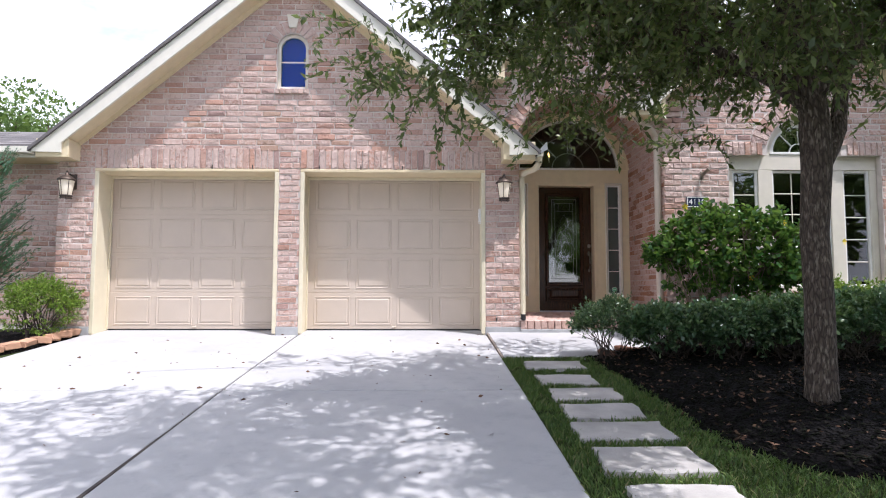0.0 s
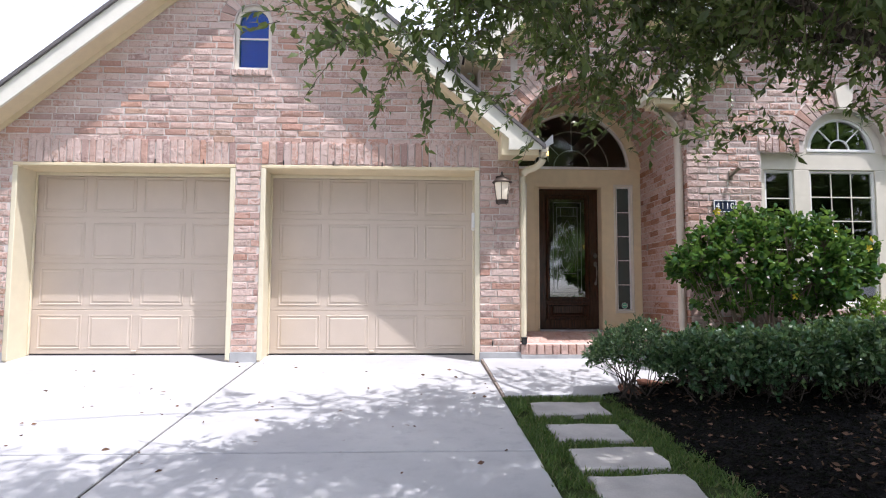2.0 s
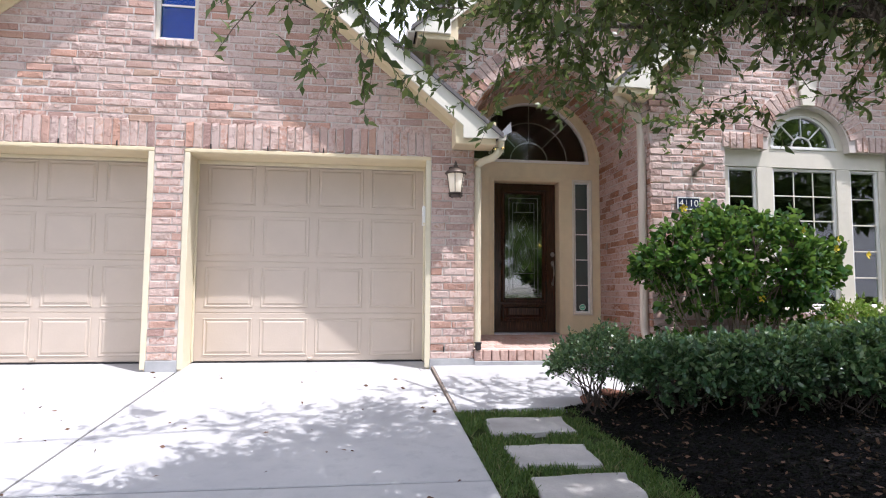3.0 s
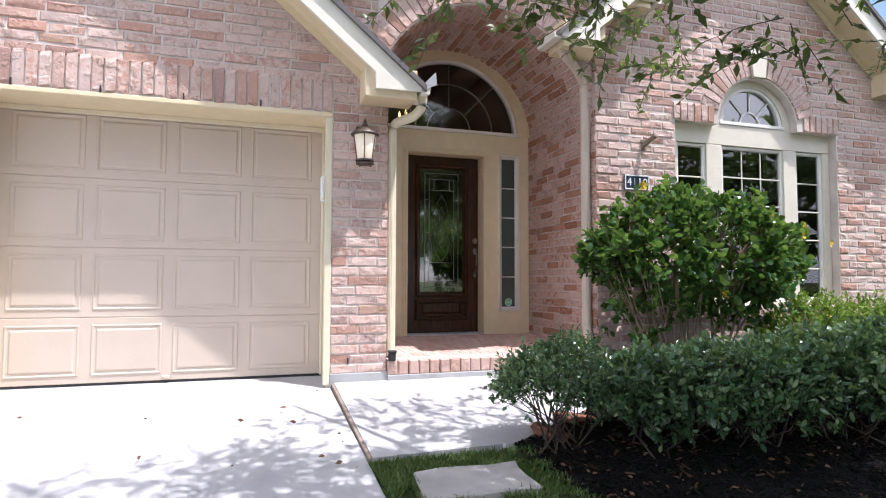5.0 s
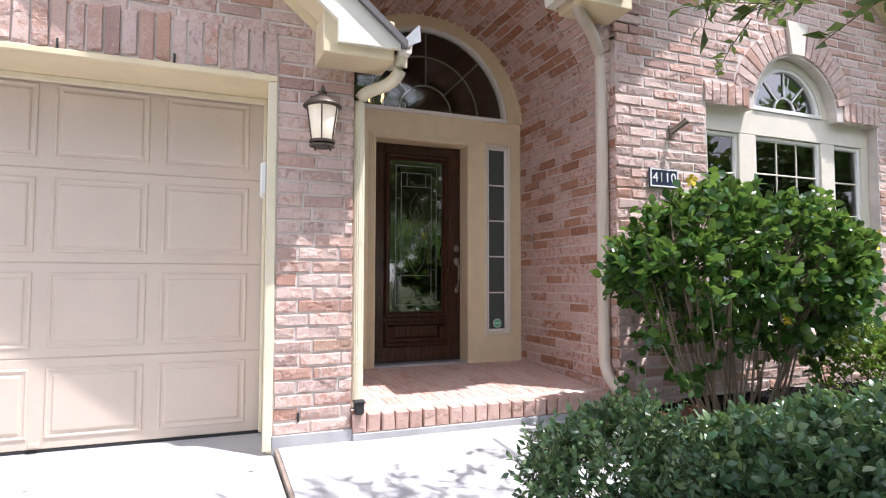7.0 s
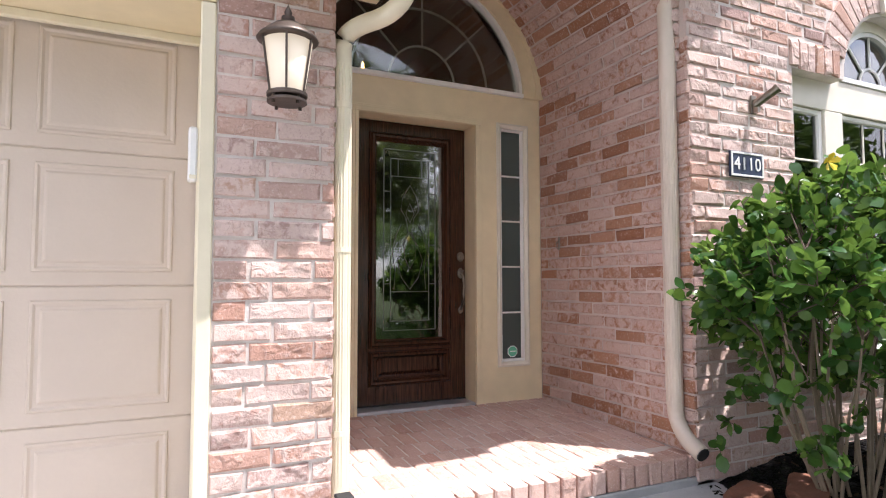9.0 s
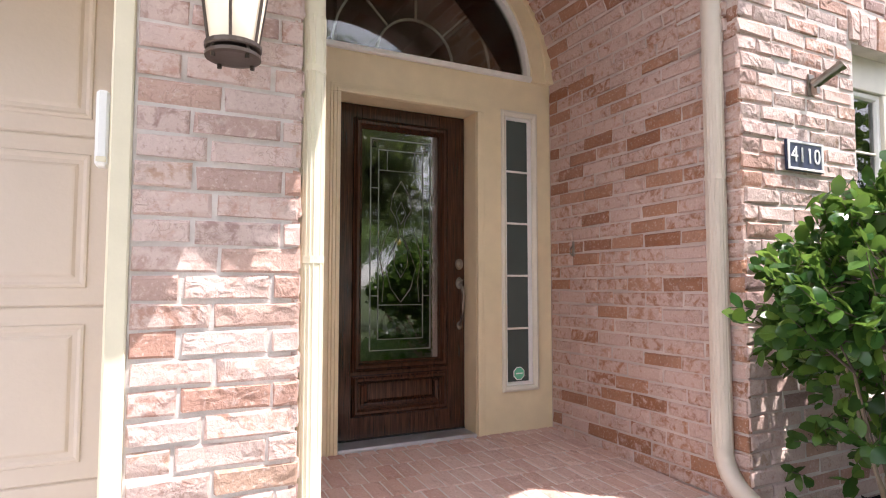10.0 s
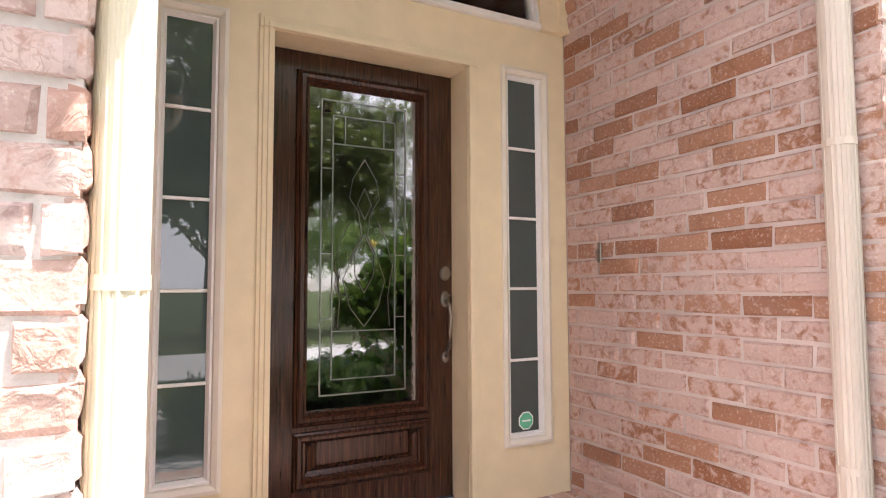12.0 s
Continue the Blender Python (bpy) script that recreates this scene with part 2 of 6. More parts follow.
def bark_material():
    m, n, l, b = material("oak_bark")
    co = coords(n)
    mp = node(n, "ShaderNodeMapping", Scale=(1.0, 1.0, 0.28))
    l.new(co, mp.inputs["Vector"])
    v = node(n, "ShaderNodeTexVoronoi", Scale=42.0)
    v.feature = 'DISTANCE_TO_EDGE'
    s = node(n, "ShaderNodeTexNoise", Scale=55.0, Detail=5.0)
    l.new(mp.outputs["Vector"], v.inputs["Vector"]), l.new(mp.outputs["Vector"], s.inputs["Vector"])
    col = ramp(n, l, v.outputs["Distance"], [(0.0, (0.030, 0.021, 0.015)), (0.22, (0.085, 0.064, 0.048))])
    col = mixed(n, l, ramp(n, l, s.outputs["Fac"], [(0.54, 0.0), (0.66, 0.7)]), col, (0.24, 0.205, 0.16))
    l.new(col, b.inputs["Base Color"])
    b.inputs["Roughness"].default_value = 0.95
    bumped(n, l, b, v.outputs["Distance"], 1.0, 0.03)
    return m


def shingle_material():
    m, n, l, b = material("asphalt_shingle")
    co = n.new("ShaderNodeNewGeometry")
    f = node(n, "ShaderNodeTexNoise", Scale=150.0, Detail=3.0)
    l.new(co.outputs["Position"], f.inputs["Vector"])
    tone = ramp(n, l, co.outputs["Random Per Island"], [(0.0, (0.13, 0.12, 0.12)), (1.0, (0.24, 0.22, 0.21))])
    l.new(mixed(n, l, ramp(n, l, f.outputs["Fac"], [(0.4, 0.0), (0.7, 0.6)]), tone, (0.09, 0.085, 0.085)), b.inputs["Base Color"])
    b.inputs["Roughness"].default_value = 0.95
    bumped(n, l, b, f.outputs["Fac"], 0.5, 0.004)
    return m


def glow_material(name, color, strength):
    m, n, l, b = material(name)
    b.inputs["Base Color"].default_value = (0.50, 0.46, 0.38, 1)
    b.inputs["Roughness"].default_value = 0.4
    b.inputs["Emission Color"].default_value = (*color, 1)
    b.inputs["Emission Strength"].default_value = strength
    return m


WOOD = wood_material()
CONCRETE = concrete_material()
SHINGLE = shingle_material()
OAK_BARK = bark_material()
GLASS = glass_material("window_glass", (0.60, 0.66, 0.64), 1.9)
SIDE_GLASS = glass_material("sidelight_glass", (0.90, 0.93, 0.91), 1.65)
ARCH_GLASS = glass_material("arched_window_glass", (0.60, 0.66, 0.64), 3.0)
DOOR_GLASS = glass_material("leaded_glass", (0.50, 0.52, 0.50), 3.4, 0.03, 0.016, 30.0)
TINTED = plain("grey_tinted_glass", (0.060, 0.085, 0.080), 0.015, var=0.05, bump=0, spec=0.9)
BLUE_GLASS = glass_material("attic_glass", (0.30, 0.66, 0.95), 1.45)
FROST = glow_material("frosted_lamp_glass", (1.0, 0.82, 0.58), 0.26)
BULB = glow_material("flame_bulb", (1.0, 0.55, 0.16), 4.5)
OAK_LEAF = leaf_material("oak_leaf", [(0.0, (0.040, 0.068, 0.022)), (0.55, (0.105, 0.150, 0.050)), (1.0, (0.26, 0.30, 0.11))], 0.36, 0.6, 0.52)
SHRUB_LEAF = leaf_material("shrub_leaf", [(0.0, (0.030, 0.085, 0.042)), (0.6, (0.080, 0.165, 0.078)), (1.0, (0.25, 0.34, 0.16))], 0.28, 0.65, 0.40)
HIB_LEAF = leaf_material("hibiscus_leaf", [(0.0, (0.026, 0.088, 0.022)), (0.6, (0.060, 0.16, 0.034)), (1.0, (0.18, 0.32, 0.06))], 0.24, 0.55, 0.46)
BRIGHT_LEAF = leaf_material("bright_leaf", [(0.0, (0.13, 0.25, 0.025)), (0.6, (0.23, 0.37, 0.05)), (1.0, (0.36, 0.46, 0.10))], 0.4, 0.4, 0.5)
JUNIPER_LEAF = leaf_material("juniper_needle", [(0.0, (0.03, 0.10, 0.06)), (1.0, (0.10, 0.22, 0.13))], 0.6)
FAR_LEAF = leaf_material("far_leaf", [(0.0, (0.09, 0.16, 0.04)), (1.0, (0.20, 0.30, 0.09))], 0.6)
BLADE = leaf_material("grass_blade", [(0.0, (0.055, 0.115, 0.024)), (0.7, (0.13, 0.225, 0.048)), (0.9, (0.22, 0.28, 0.08)), (1.0, (0.34, 0.28, 0.14))], 0.5)
LAWN = ground_material("lawn_soil", [(0.3, (0.035, 0.05, 0.015)), (0.7, (0.07, 0.09, 0.03))], 2.0, 60.0, 0.6)
SOIL = ground_material("dark_mulch", [(0.3, (0.005, 0.0045, 0.0045)), (0.6, (0.011, 0.009, 0.009)), (0.8, (0.025, 0.016, 0.012))], 9.0, 38.0, 1.0, 0.05)
CHIP = leaf_material("mulch_chip", [(0.0, (0.005, 0.0045, 0.0045)), (0.88, (0.014, 0.012, 0.011)), (1.0, (0.10, 0.06, 0.04))], 0.9, 0.04, 0.0)
STONE = plain("flagstone", (0.43, 0.405, 0.38), 0.9, var=0.25, scale=4, bump=0.6, fine=70)
GREYBLOCK = plain("grey_concrete_footing", (0.42, 0.42, 0.42), 0.95, var=0.2, scale=6, bump=0.5)


# ---- mesh helpers ----
def mesh_object(name, bm, mat, parent=None):
    me = bpy.data.meshes.new(name)
    bm.to_mesh(me)
    bm.free()
    me.materials.append(mat)
    ob = new(name, me)
    if parent:
        ob.parent = parent
    return ob


def part(name, bm, mat, parent, label=""):
    ob = mesh_object(name, bm, mat, parent)
    return tagged(ob, label) if label else ob


def thing(name, x, y, z, label, category, rz=0, group="", kind=""):
    ob = new(name)
    ob.matrix_world = pose(x, y, z, 0, 0, rz)
    return tagged(ob, label, category, group, kind)


def add_box(bm, x0, x1, y0, y1, z0, z1, bevel=0.0, m=None):
    made = bmesh.ops.create_cube(bm, size=1.0)["verts"]
    bmesh.ops.transform(bm, matrix=Matrix.Translation(((x0 + x1) / 2, (y0 + y1) / 2, (z0 + z1) / 2)) @ Matrix.Diagonal((x1 - x0, y1 - y0, z1 - z0, 1)), verts=made)
    if m:
        bmesh.ops.transform(bm, matrix=m, verts=made)
    if bevel:
        edges = list({e for v in made for e in v.link_edges})
        bmesh.ops.bevel(bm, geom=edges, offset=bevel, segments=1, affect='EDGES')
    return bm


def box(x0, x1, y0, y1, z0, z1, bevel=0.0):
    return add_box(bmesh.new(), x0, x1, y0, y1, z0, z1, bevel)


def add_prism(bm, outline, y0, y1):
    """An outline in x and z, drawn out from y0 to y1."""
    front = [bm.verts.new((x, y0, z)) for x, z in outline]
    back = [bm.verts.new((x, y1, z)) for x, z in outline]
    bm.faces.new(front), bm.faces.new(back[::-1])
    for i in range(len(outline)):
        j = (i + 1) % len(outline)
        bm.faces.new((front[j], front[i], back[i], back[j]))
    return bm


def prism(outline, y0, y1):
    bm = add_prism(bmesh.new(), outline, y0, y1)
    bmesh.ops.recalc_face_normals(bm, faces=bm.faces)
    return bm


def add_slab(bm, outline, top, thick):
    """An outline in x and y; top(x, y) gives its height."""
    up = [bm.verts.new((x, y, top(x, y))) for x, y in outline]
    low = [bm.verts.new((x, y, top(x, y) - thick)) for x, y in outline]
    bm.faces.new(up), bm.faces.new(low[::-1])
    for i in range(len(outline)):
        j = (i + 1) % len(outline)
        bm.faces.new((up[j], up[i], low[i], low[j]))
    bmesh.ops.recalc_face_normals(bm, faces=bm.faces)
    return bm


def band(cx, cz, r0, r1, a0, a1, y0, y1, steps=28):
    """A ring sector in x and z (degrees from +x), drawn out from y0 to y1."""
    bm = bmesh.new()
    ring = []
    for i in range(steps + 1):
        a = radians(a0 + (a1 - a0) * i / steps)
        c, s = math.cos(a), math.sin(a)
        ring.append([bm.verts.new((cx + r * c, y, cz + r * s)) for r, y in ((r0, y0), (r1, y0), (r1, y1), (r0, y1))])
    for p, q in zip(ring, ring[1:]):
        for k in range(4):
            bm.faces.new((p[k], p[(k + 1) % 4], q[(k + 1) % 4], q[k]))
    bm.faces.new(ring[0]), bm.faces.new(ring[-1][::-1])
    bmesh.ops.recalc_face_normals(bm, faces=bm.faces)
    return bm


def half_disc(cx, cz, r, y0, y1, steps=28):
    return prism([(cx + r * math.cos(math.pi * i / steps), cz + r * math.sin(math.pi * i / steps)) for i in range(steps + 1)], y0, y1)


def add_tube(bm, points, radii, sides=8):
    """A tapered tube along a line of points."""
    rings = []
    pts = [Vector(p) for p in points]
    for i, p in enumerate(pts):
        way = (pts[min(i + 1, len(pts) - 1)] - pts[max(i - 1, 0)]).normalized()
        side = way.orthogonal().normalized() if abs(way.z) > 0.95 else way.cross(Vector((0, 0, 1))).normalized()
        other = way.cross(side)
        r = radii[i] if isinstance(radii, (list, tuple)) else radii
        rings.append([bm.verts.new(p + r * (math.cos(2 * math.pi * k / sides) * side + math.sin(2 * math.pi * k / sides) * other)) for k in range(sides)])
    for a, b in zip(rings, rings[1:]):
        for k in range(sides):
            bm.faces.new((a[k], a[(k + 1) % sides], b[(k + 1) % sides], b[k]))
    bm.faces.new(rings[0][::-1]), bm.faces.new(rings[-1])
    return bm


def tube(points, radii, sides=8):
    bm = add_tube(bmesh.new(), points, radii, sides)
    bmesh.ops.recalc_face_normals(bm, faces=bm.faces)
    return bm


def lathe(profile, sides=16, x=0, y=0):
    """A turned shape from (radius, height) pairs."""
    bm = bmesh.new()
    rings = [[bm.verts.new((x + r * math.cos(2 * math.pi * k / sides), y + r * math.sin(2 * math.pi * k / sides), z)) for k in range(sides)] for r, z in profile]
    for a, b in zip(rings, rings[1:]):
        for k in range(sides):
            bm.faces.new((a[k], a[(k + 1) % sides], b[(k + 1) % sides], b[k]))
    bm.faces.new(rings[0][::-1]), bm.faces.new(rings[-1])
    bmesh.ops.recalc_face_normals(bm, faces=bm.faces)
    return bm


def smooth(ob):
    ob.data.polygons.foreach_set("use_smooth", [True] * len(ob.data.polygons))
    return ob


def raw_mesh(name, verts, faces, mat, parent=None):
    me = bpy.data.meshes.new(name)
    me.from_pydata(verts, [], faces)
    me.materials.append(mat)
    ob = new(name, me)
    if parent:
        ob.parent = parent
    return ob


# ---- ground, street, driveway, path ----
def ground_z(x, y):
    """The lot falls from the house to the street."""
    return 0.93 + 0.1 * (max(min(y, 8.5), -5.0) - 8.5)


def structure(ob, label, category):
    return tagged(ob, label, category, kind="structure")


xs = [-400, -120, -40, -16, -8, -5, 0, 5, 8, 16, 40, 120, 400]
ys = [-400, -120, -40, -14.01, -14, -5.01, -5, 0, 4, 8.5, 12, 30, 120, 400]
ground = raw_mesh("ground", [(x, y, ground_z(x, y) - 0.05) for y in ys for x in xs],
                  [(j * len(xs) + i, j * len(xs) + i + 1, (j + 1) * len(xs) + i + 1, (j + 1) * len(xs) + i) for j in range(len(ys) - 1) for i in range(len(xs) - 1)], LAWN)
structure(ground, "sloping green lawn around the house", "ground")
structure(mesh_object("road", box(-400, 400, -13.0, -6.2, -0.52, -0.44, 0.02), ASPHALT), "pale grey concrete street beyond the driveway", "road")

DRIVE_L, JOINT_X, CROSS_Y = -4.95, -1.93, 5.36
def drive_r(y):
    """The driveway's edge towards the path, slightly askew to the house."""
    return 0.765 + 0.0165 * (8.4 - y)


driveway = structure(new("driveway"), "pale broom-finished concrete driveway with control joints", "driveway")
YBREAK = [-6.2, -1.6, 1.9, CROSS_Y, 8.98]
for y0, y1 in zip(YBREAK, YBREAK[1:]):
    for x0, xa, xb in ((DRIVE_L, JOINT_X, JOINT_X), (JOINT_X, drive_r(y0), drive_r(y1))):
        g = 0.010
        bm = add_slab(bmesh.new(), [(x0 + g, y0 + g), (xa - g, y0 + g), (xb - g, y1 - g), (x0 + g, y1 - g)], ground_z, 0.12)
        bmesh.ops.bevel(bm, geom=[e for e in bm.edges if e.verts[0].co.z + e.verts[1].co.z > ground_z(0, e.verts[0].co.y) + ground_z(0, e.verts[1].co.y) - 0.02], offset=0.006, segments=1, affect='EDGES')
        part("slab", bm, CONCRETE, driveway)
for y0, y1, x0, x1 in [(YBREAK[0], YBREAK[-1], JOINT_X - 0.012, JOINT_X + 0.012)] + [(y - 0.012, y + 0.012, DRIVE_L, drive_r(y) - 0.012) for y in YBREAK[1:-1]]:
    part("joint_filler", add_slab(bmesh.new(), [(x0, y0), (x1, y0), (x1, y1), (x0, y1)], lambda x, y: ground_z(x, y) - 0.010 - (0.004 if x1 - x0 > 1 else 0), 0.05), FILLER, driveway, "dark joint filler")
walkway = structure(mesh_object("pavement", add_slab(bmesh.new(), [(drive_r(6.72) + 0.016, 6.72), (1.75, 6.76), (2.7, 7.35), (3.5, 7.95), (3.5, 8.36), (drive_r(8.36) + 0.016, 8.36)], lambda x, y: ground_z(x, y) + 0.004, 0.12), CONCRETE),
                    "pale concrete walkway from driveway to porch", "walkway")
structure(mesh_object("trim", add_slab(bmesh.new(), [(drive_r(6.72) - 0.006, 6.72), (drive_r(6.72) + 0.014, 6.72), (drive_r(8.36) + 0.014, 8.36), (drive_r(8.36) - 0.006, 8.36)], lambda x, y: ground_z(x, y) - 0.002, 0.1), plain("expansion_joint_wood", (0.27, 0.215, 0.175), 0.9, var=0.3)),
          "weathered brown wooden expansion strip in the concrete", "joint strip")

random.seed(4)
for k, (yc, dy, x0, x1) in enumerate(((6.28, 0.34, 0.97, 1.60), (5.70, 0.36, 1.01, 1.57), (5.17, 0.36, 1.04, 1.63), (4.71, 0.38, 1.04, 1.66), (4.23, 0.36, 1.01, 1.69), (3.70, 0.40, 1.04, 1.70), (3.14, 0.40, 1.06, 1.68), (2.60, 0.40, 1.05, 1.70), (2.05, 0.40, 1.05, 1.68), (1.5, 0.4, 1.04, 1.7))):
    outline = []
    for (cx, cy), (ex, ey) in zip(((x0, yc - dy / 2), (x1, yc - dy / 2), (x1, yc + dy / 2), (x0, yc + dy / 2)), ((x1, yc - dy / 2), (x1, yc + dy / 2), (x0, yc + dy / 2), (x0, yc - dy / 2))):
        for f in (0.0, 0.25, 0.5, 0.75):
            outline.append((cx + (ex - cx) * f + random.uniform(-0.018, 0.018), cy + (ey - cy) * f + random.uniform(-0.018, 0.018)))
    lift = random.uniform(0.012, 0.024)
    bm = add_slab(bmesh.new(), outline, lambda x, y: ground_z(x, y) + lift, 0.07)
    bmesh.ops.bevel(bm, geom=[e for e in bm.edges if all(v.co.z > ground_z(0, v.co.y) for v in e.verts)], offset=0.008, segments=1, affect='EDGES')
    tagged(mesh_object("stepping_stone", bm, STONE), "pale grey rough flagstone stepping stone set in grass", "stepping stone", group="stepping stones")


def bed_edge(y):
    """Where the mulch begins, along the grass strip."""
    pts = ((-8.0, 9.0), (2.6, 5.2), (3.0, 4.2), (3.25, 3.2), (3.42, 2.60), (3.6, 2.2), (3.9, 2.0), (4.5, 1.94), (5.39, 1.86), (6.2, 1.75), (6.75, 1.74), (7.35, 2.7), (8.36, 3.4))
    for (ya, xa), (yb, xb) in zip(pts, pts[1:]):
        if ya <= y <= yb:
            return xa + (xb - xa) * (y - ya) / (yb - ya)
    return 9.0


def bed_z(x, y):
    d = min(1.0, max(0.0, (x - bed_edge(y)) / 0.7))
    mound = 0.10 * math.exp(-((x - 3.05) ** 2 + (y - 4.5) ** 2) / 0.5)
    return ground_z(x, y) - 0.02 + 0.11 * d + mound + 0.02 * noise.noise((x * 3, y * 3, 0)) + 0.012 * noise.noise((x * 14, y * 14, 5))


NY, NX = 110, 120
bed_verts, bed_faces = [], []
for j in range(NY + 1):
    y = 2.6 + 5.73 * j / NY
    e = bed_edge(y)
    for i in range(NX + 1):
        x = e + (10.0 - e) * (i / NX) ** 1.5
        bed_verts.append((x, y, bed_z(x, y)))
for j in range(NY):
    for i in range(NX):
        a = j * (NX + 1) + i
        bed_faces.append((a, a + 1, a + NX + 2, a + NX + 1))
mulch = smooth(raw_mesh("ground", bed_verts, bed_faces, SOIL))
structure(mulch, "dark brown shredded mulch planting bed", "mulch bed")


# ---- brickwork ----
PITCH, LONG, JOINT = 0.0845, 0.268, 0.0135


def brick_geometry(w, h, d, rng, chip=0.0055):
    """A tumbled brick: front at y = 0 facing -y, chamfered and a little out of true. Local origin: lower front corner."""
    j = lambda: rng.uniform(-chip, chip)
    c = 0.007
    rim = [(j(), c, j()), (w + j(), c, j()), (w + j(), c, h + j()), (j(), c, h + j())]
    face = [(c * 1.3 + j(), j() * 0.8, c + j()), (w - c * 1.3 + j(), j() * 0.8, c + j()), (w - c * 1.3 + j(), j() * 0.8, h - c + j()), (c * 1.3 + j(), j() * 0.8, h - c + j())]
    mid = [(w * rng.uniform(0.35, 0.65), rng.uniform(-0.004, 0.002), h * rng.uniform(0.35, 0.65))]
    back = [(0, d, 0), (w, d, 0), (w, d, h), (0, d, h)]
    verts = rim + face + mid + back
    faces = [(4, 5, 8), (5, 6, 8), (6, 7, 8), (7, 4, 8)]
    for k in range(4):
        n = (k + 1) % 4
        faces.append((k, n, 4 + n, 4 + k))
        faces.append((9 + k, 9 + n, n, k))
    return verts, faces


def courses(z0, z1, spans, pitch=PITCH, long=LONG, phase=(0.0, 0.134)):
    """Running bond: (u, z, width, height) of every brick in the spans that each course allows."""
    laid, row, z = [], 0, z0
    shift = random.Random(17)
    while z + pitch * 0.6 < z1:
        slip = phase[row % 2] + shift.uniform(-0.022, 0.022)
        for u0, u1 in spans(z, z + pitch):
            u = math.floor(u0 / long) * long + slip - 2 * long
            while u < u1:
                a, b = max(u, u0), min(u + long, u1)
                if b - a > 0.035:
                    laid.append((a + JOINT / 2, z + JOINT / 2, b - a - JOINT, pitch - JOINT))
                u += long
        row, z = row + 1, z + pitch
    return laid


BRICK_SHAPES = {}


def brick_shapes(mat):
    """Eight shared brick meshes of unit size for one material."""
    if mat.name not in BRICK_SHAPES:
        rng, made = random.Random(7), []
        for k in range(8):
            verts, faces = brick_geometry(LONG - JOINT, PITCH - JOINT, 0.03, rng)
            me = bpy.data.meshes.new("brick")
            me.from_pydata(verts, [], faces)
            me.materials.append(mat)
            made.append(me)
        BRICK_SHAPES[mat.name] = made
    return BRICK_SHAPES[mat.name]


PIECES = []


def lay(wall, laid, place, mat, mat_joined, near):
    """Bricks that near() accepts become pieces of their own; the rest one joined field. place(u, z): the pose of a brick's corner."""
    rng, verts, faces = random.Random(len(laid)), [], []
    for u, z, w, h in laid:
        m = place(u, z)
        proud = rng.uniform(-0.003, 0.003)
        if near(u, z):
            PIECES.append((wall, m @ Matrix.Translation((0, proud, 0)) @ Matrix.Diagonal((w / (LONG - JOINT), 1, h / (PITCH - JOINT), 1)), brick_shapes(mat)[rng.randrange(8)]))
        else:
            v, f = brick_geometry(w, h, 0.03, rng)
            faces.extend(tuple(i + len(verts) for i in q) for q in f)
            verts.extend(tuple(m @ Vector((x, y + proud, zz))) for x, y, zz in v)
    if verts:
        ob = raw_mesh("brickwork", verts, faces, mat_joined, wall)
        tagged(ob, kind="stuff")


def front(y):
    return lambda u, z: Matrix.Translation((u, y, z))


def cut(spans, holes):
    """Spans less the holes."""
    for h0, h1 in holes:
        kept = []
        for a, b in spans:
            if h1 <= a or h0 >= b:
                kept.append((a, b))
            else:
                kept.extend(s for s in ((a, h0), (h1, b)) if s[1] - s[0] > 0.02)
        spans = kept
    return spans


def soldiers(x0, x1, z0, z1, wide=0.0885):
    n = max(1, round((x1 - x0) / wide))
    w = (x1 - x0) / n
    return [(x0 + i * w + JOINT / 2, z0 + JOINT / 2, w - JOINT, z1 - z0 - JOINT) for i in range(n)]


def voussoirs(wall, cx, cz, r0, r1, a0, a1, y, mat, proud=0.0, wide=0.0885):
    """A ring of bricks set on end round an arch."""
    n = round(radians(a1 - a0) * (r0 + r1) / 2 / wide)
    rng, verts, faces = random.Random(n), [], []
    for i in range(n):
        a = radians(a0 + (a1 - a0) * (i + 0.5) / n)
        w0, w1 = radians(a1 - a0) / n * r0 - JOINT, radians(a1 - a0) / n * r1 - JOINT
        v, f = brick_geometry(1.0, 1.0, 0.03, rng, 0.0)
        h = r1 - r0 - JOINT
        m = Matrix.Translation((cx, y - proud, cz)) @ Matrix.Rotation(math.pi / 2 - a, 4, 'Y')
        out = []
        for x, yy, z in v:
            wz = w0 + (w1 - w0) * min(1, max(0, z))
            out.append(tuple(m @ Vector(((x - 0.5) * wz + rng.uniform(-0.003, 0.003), yy + rng.uniform(-0.003, 0.003), r0 + JOINT / 2 + z * h + rng.uniform(-0.003, 0.003)))))
        faces.extend(tuple(k + len(verts) for k in q) for q in f)
        verts.extend(out)
    return raw_mesh("arch_bricks", verts, faces, mat, wall)


# ---- garage front ----
G_Y, DOOR_Y = 8.37, 8.80
G_L, G_R = -5.392, 1.243
OPEN1, OPEN2, OPEN_T = (-4.87, -2.24), (-1.93, 0.745), 3.25
G_CX, G_HALF, G_END, SLOPE = -2.055, 3.518, 3.457, 0.832


def g_rake(x):
    return G_END + (G_HALF - abs(x - G_CX)) * SLOPE


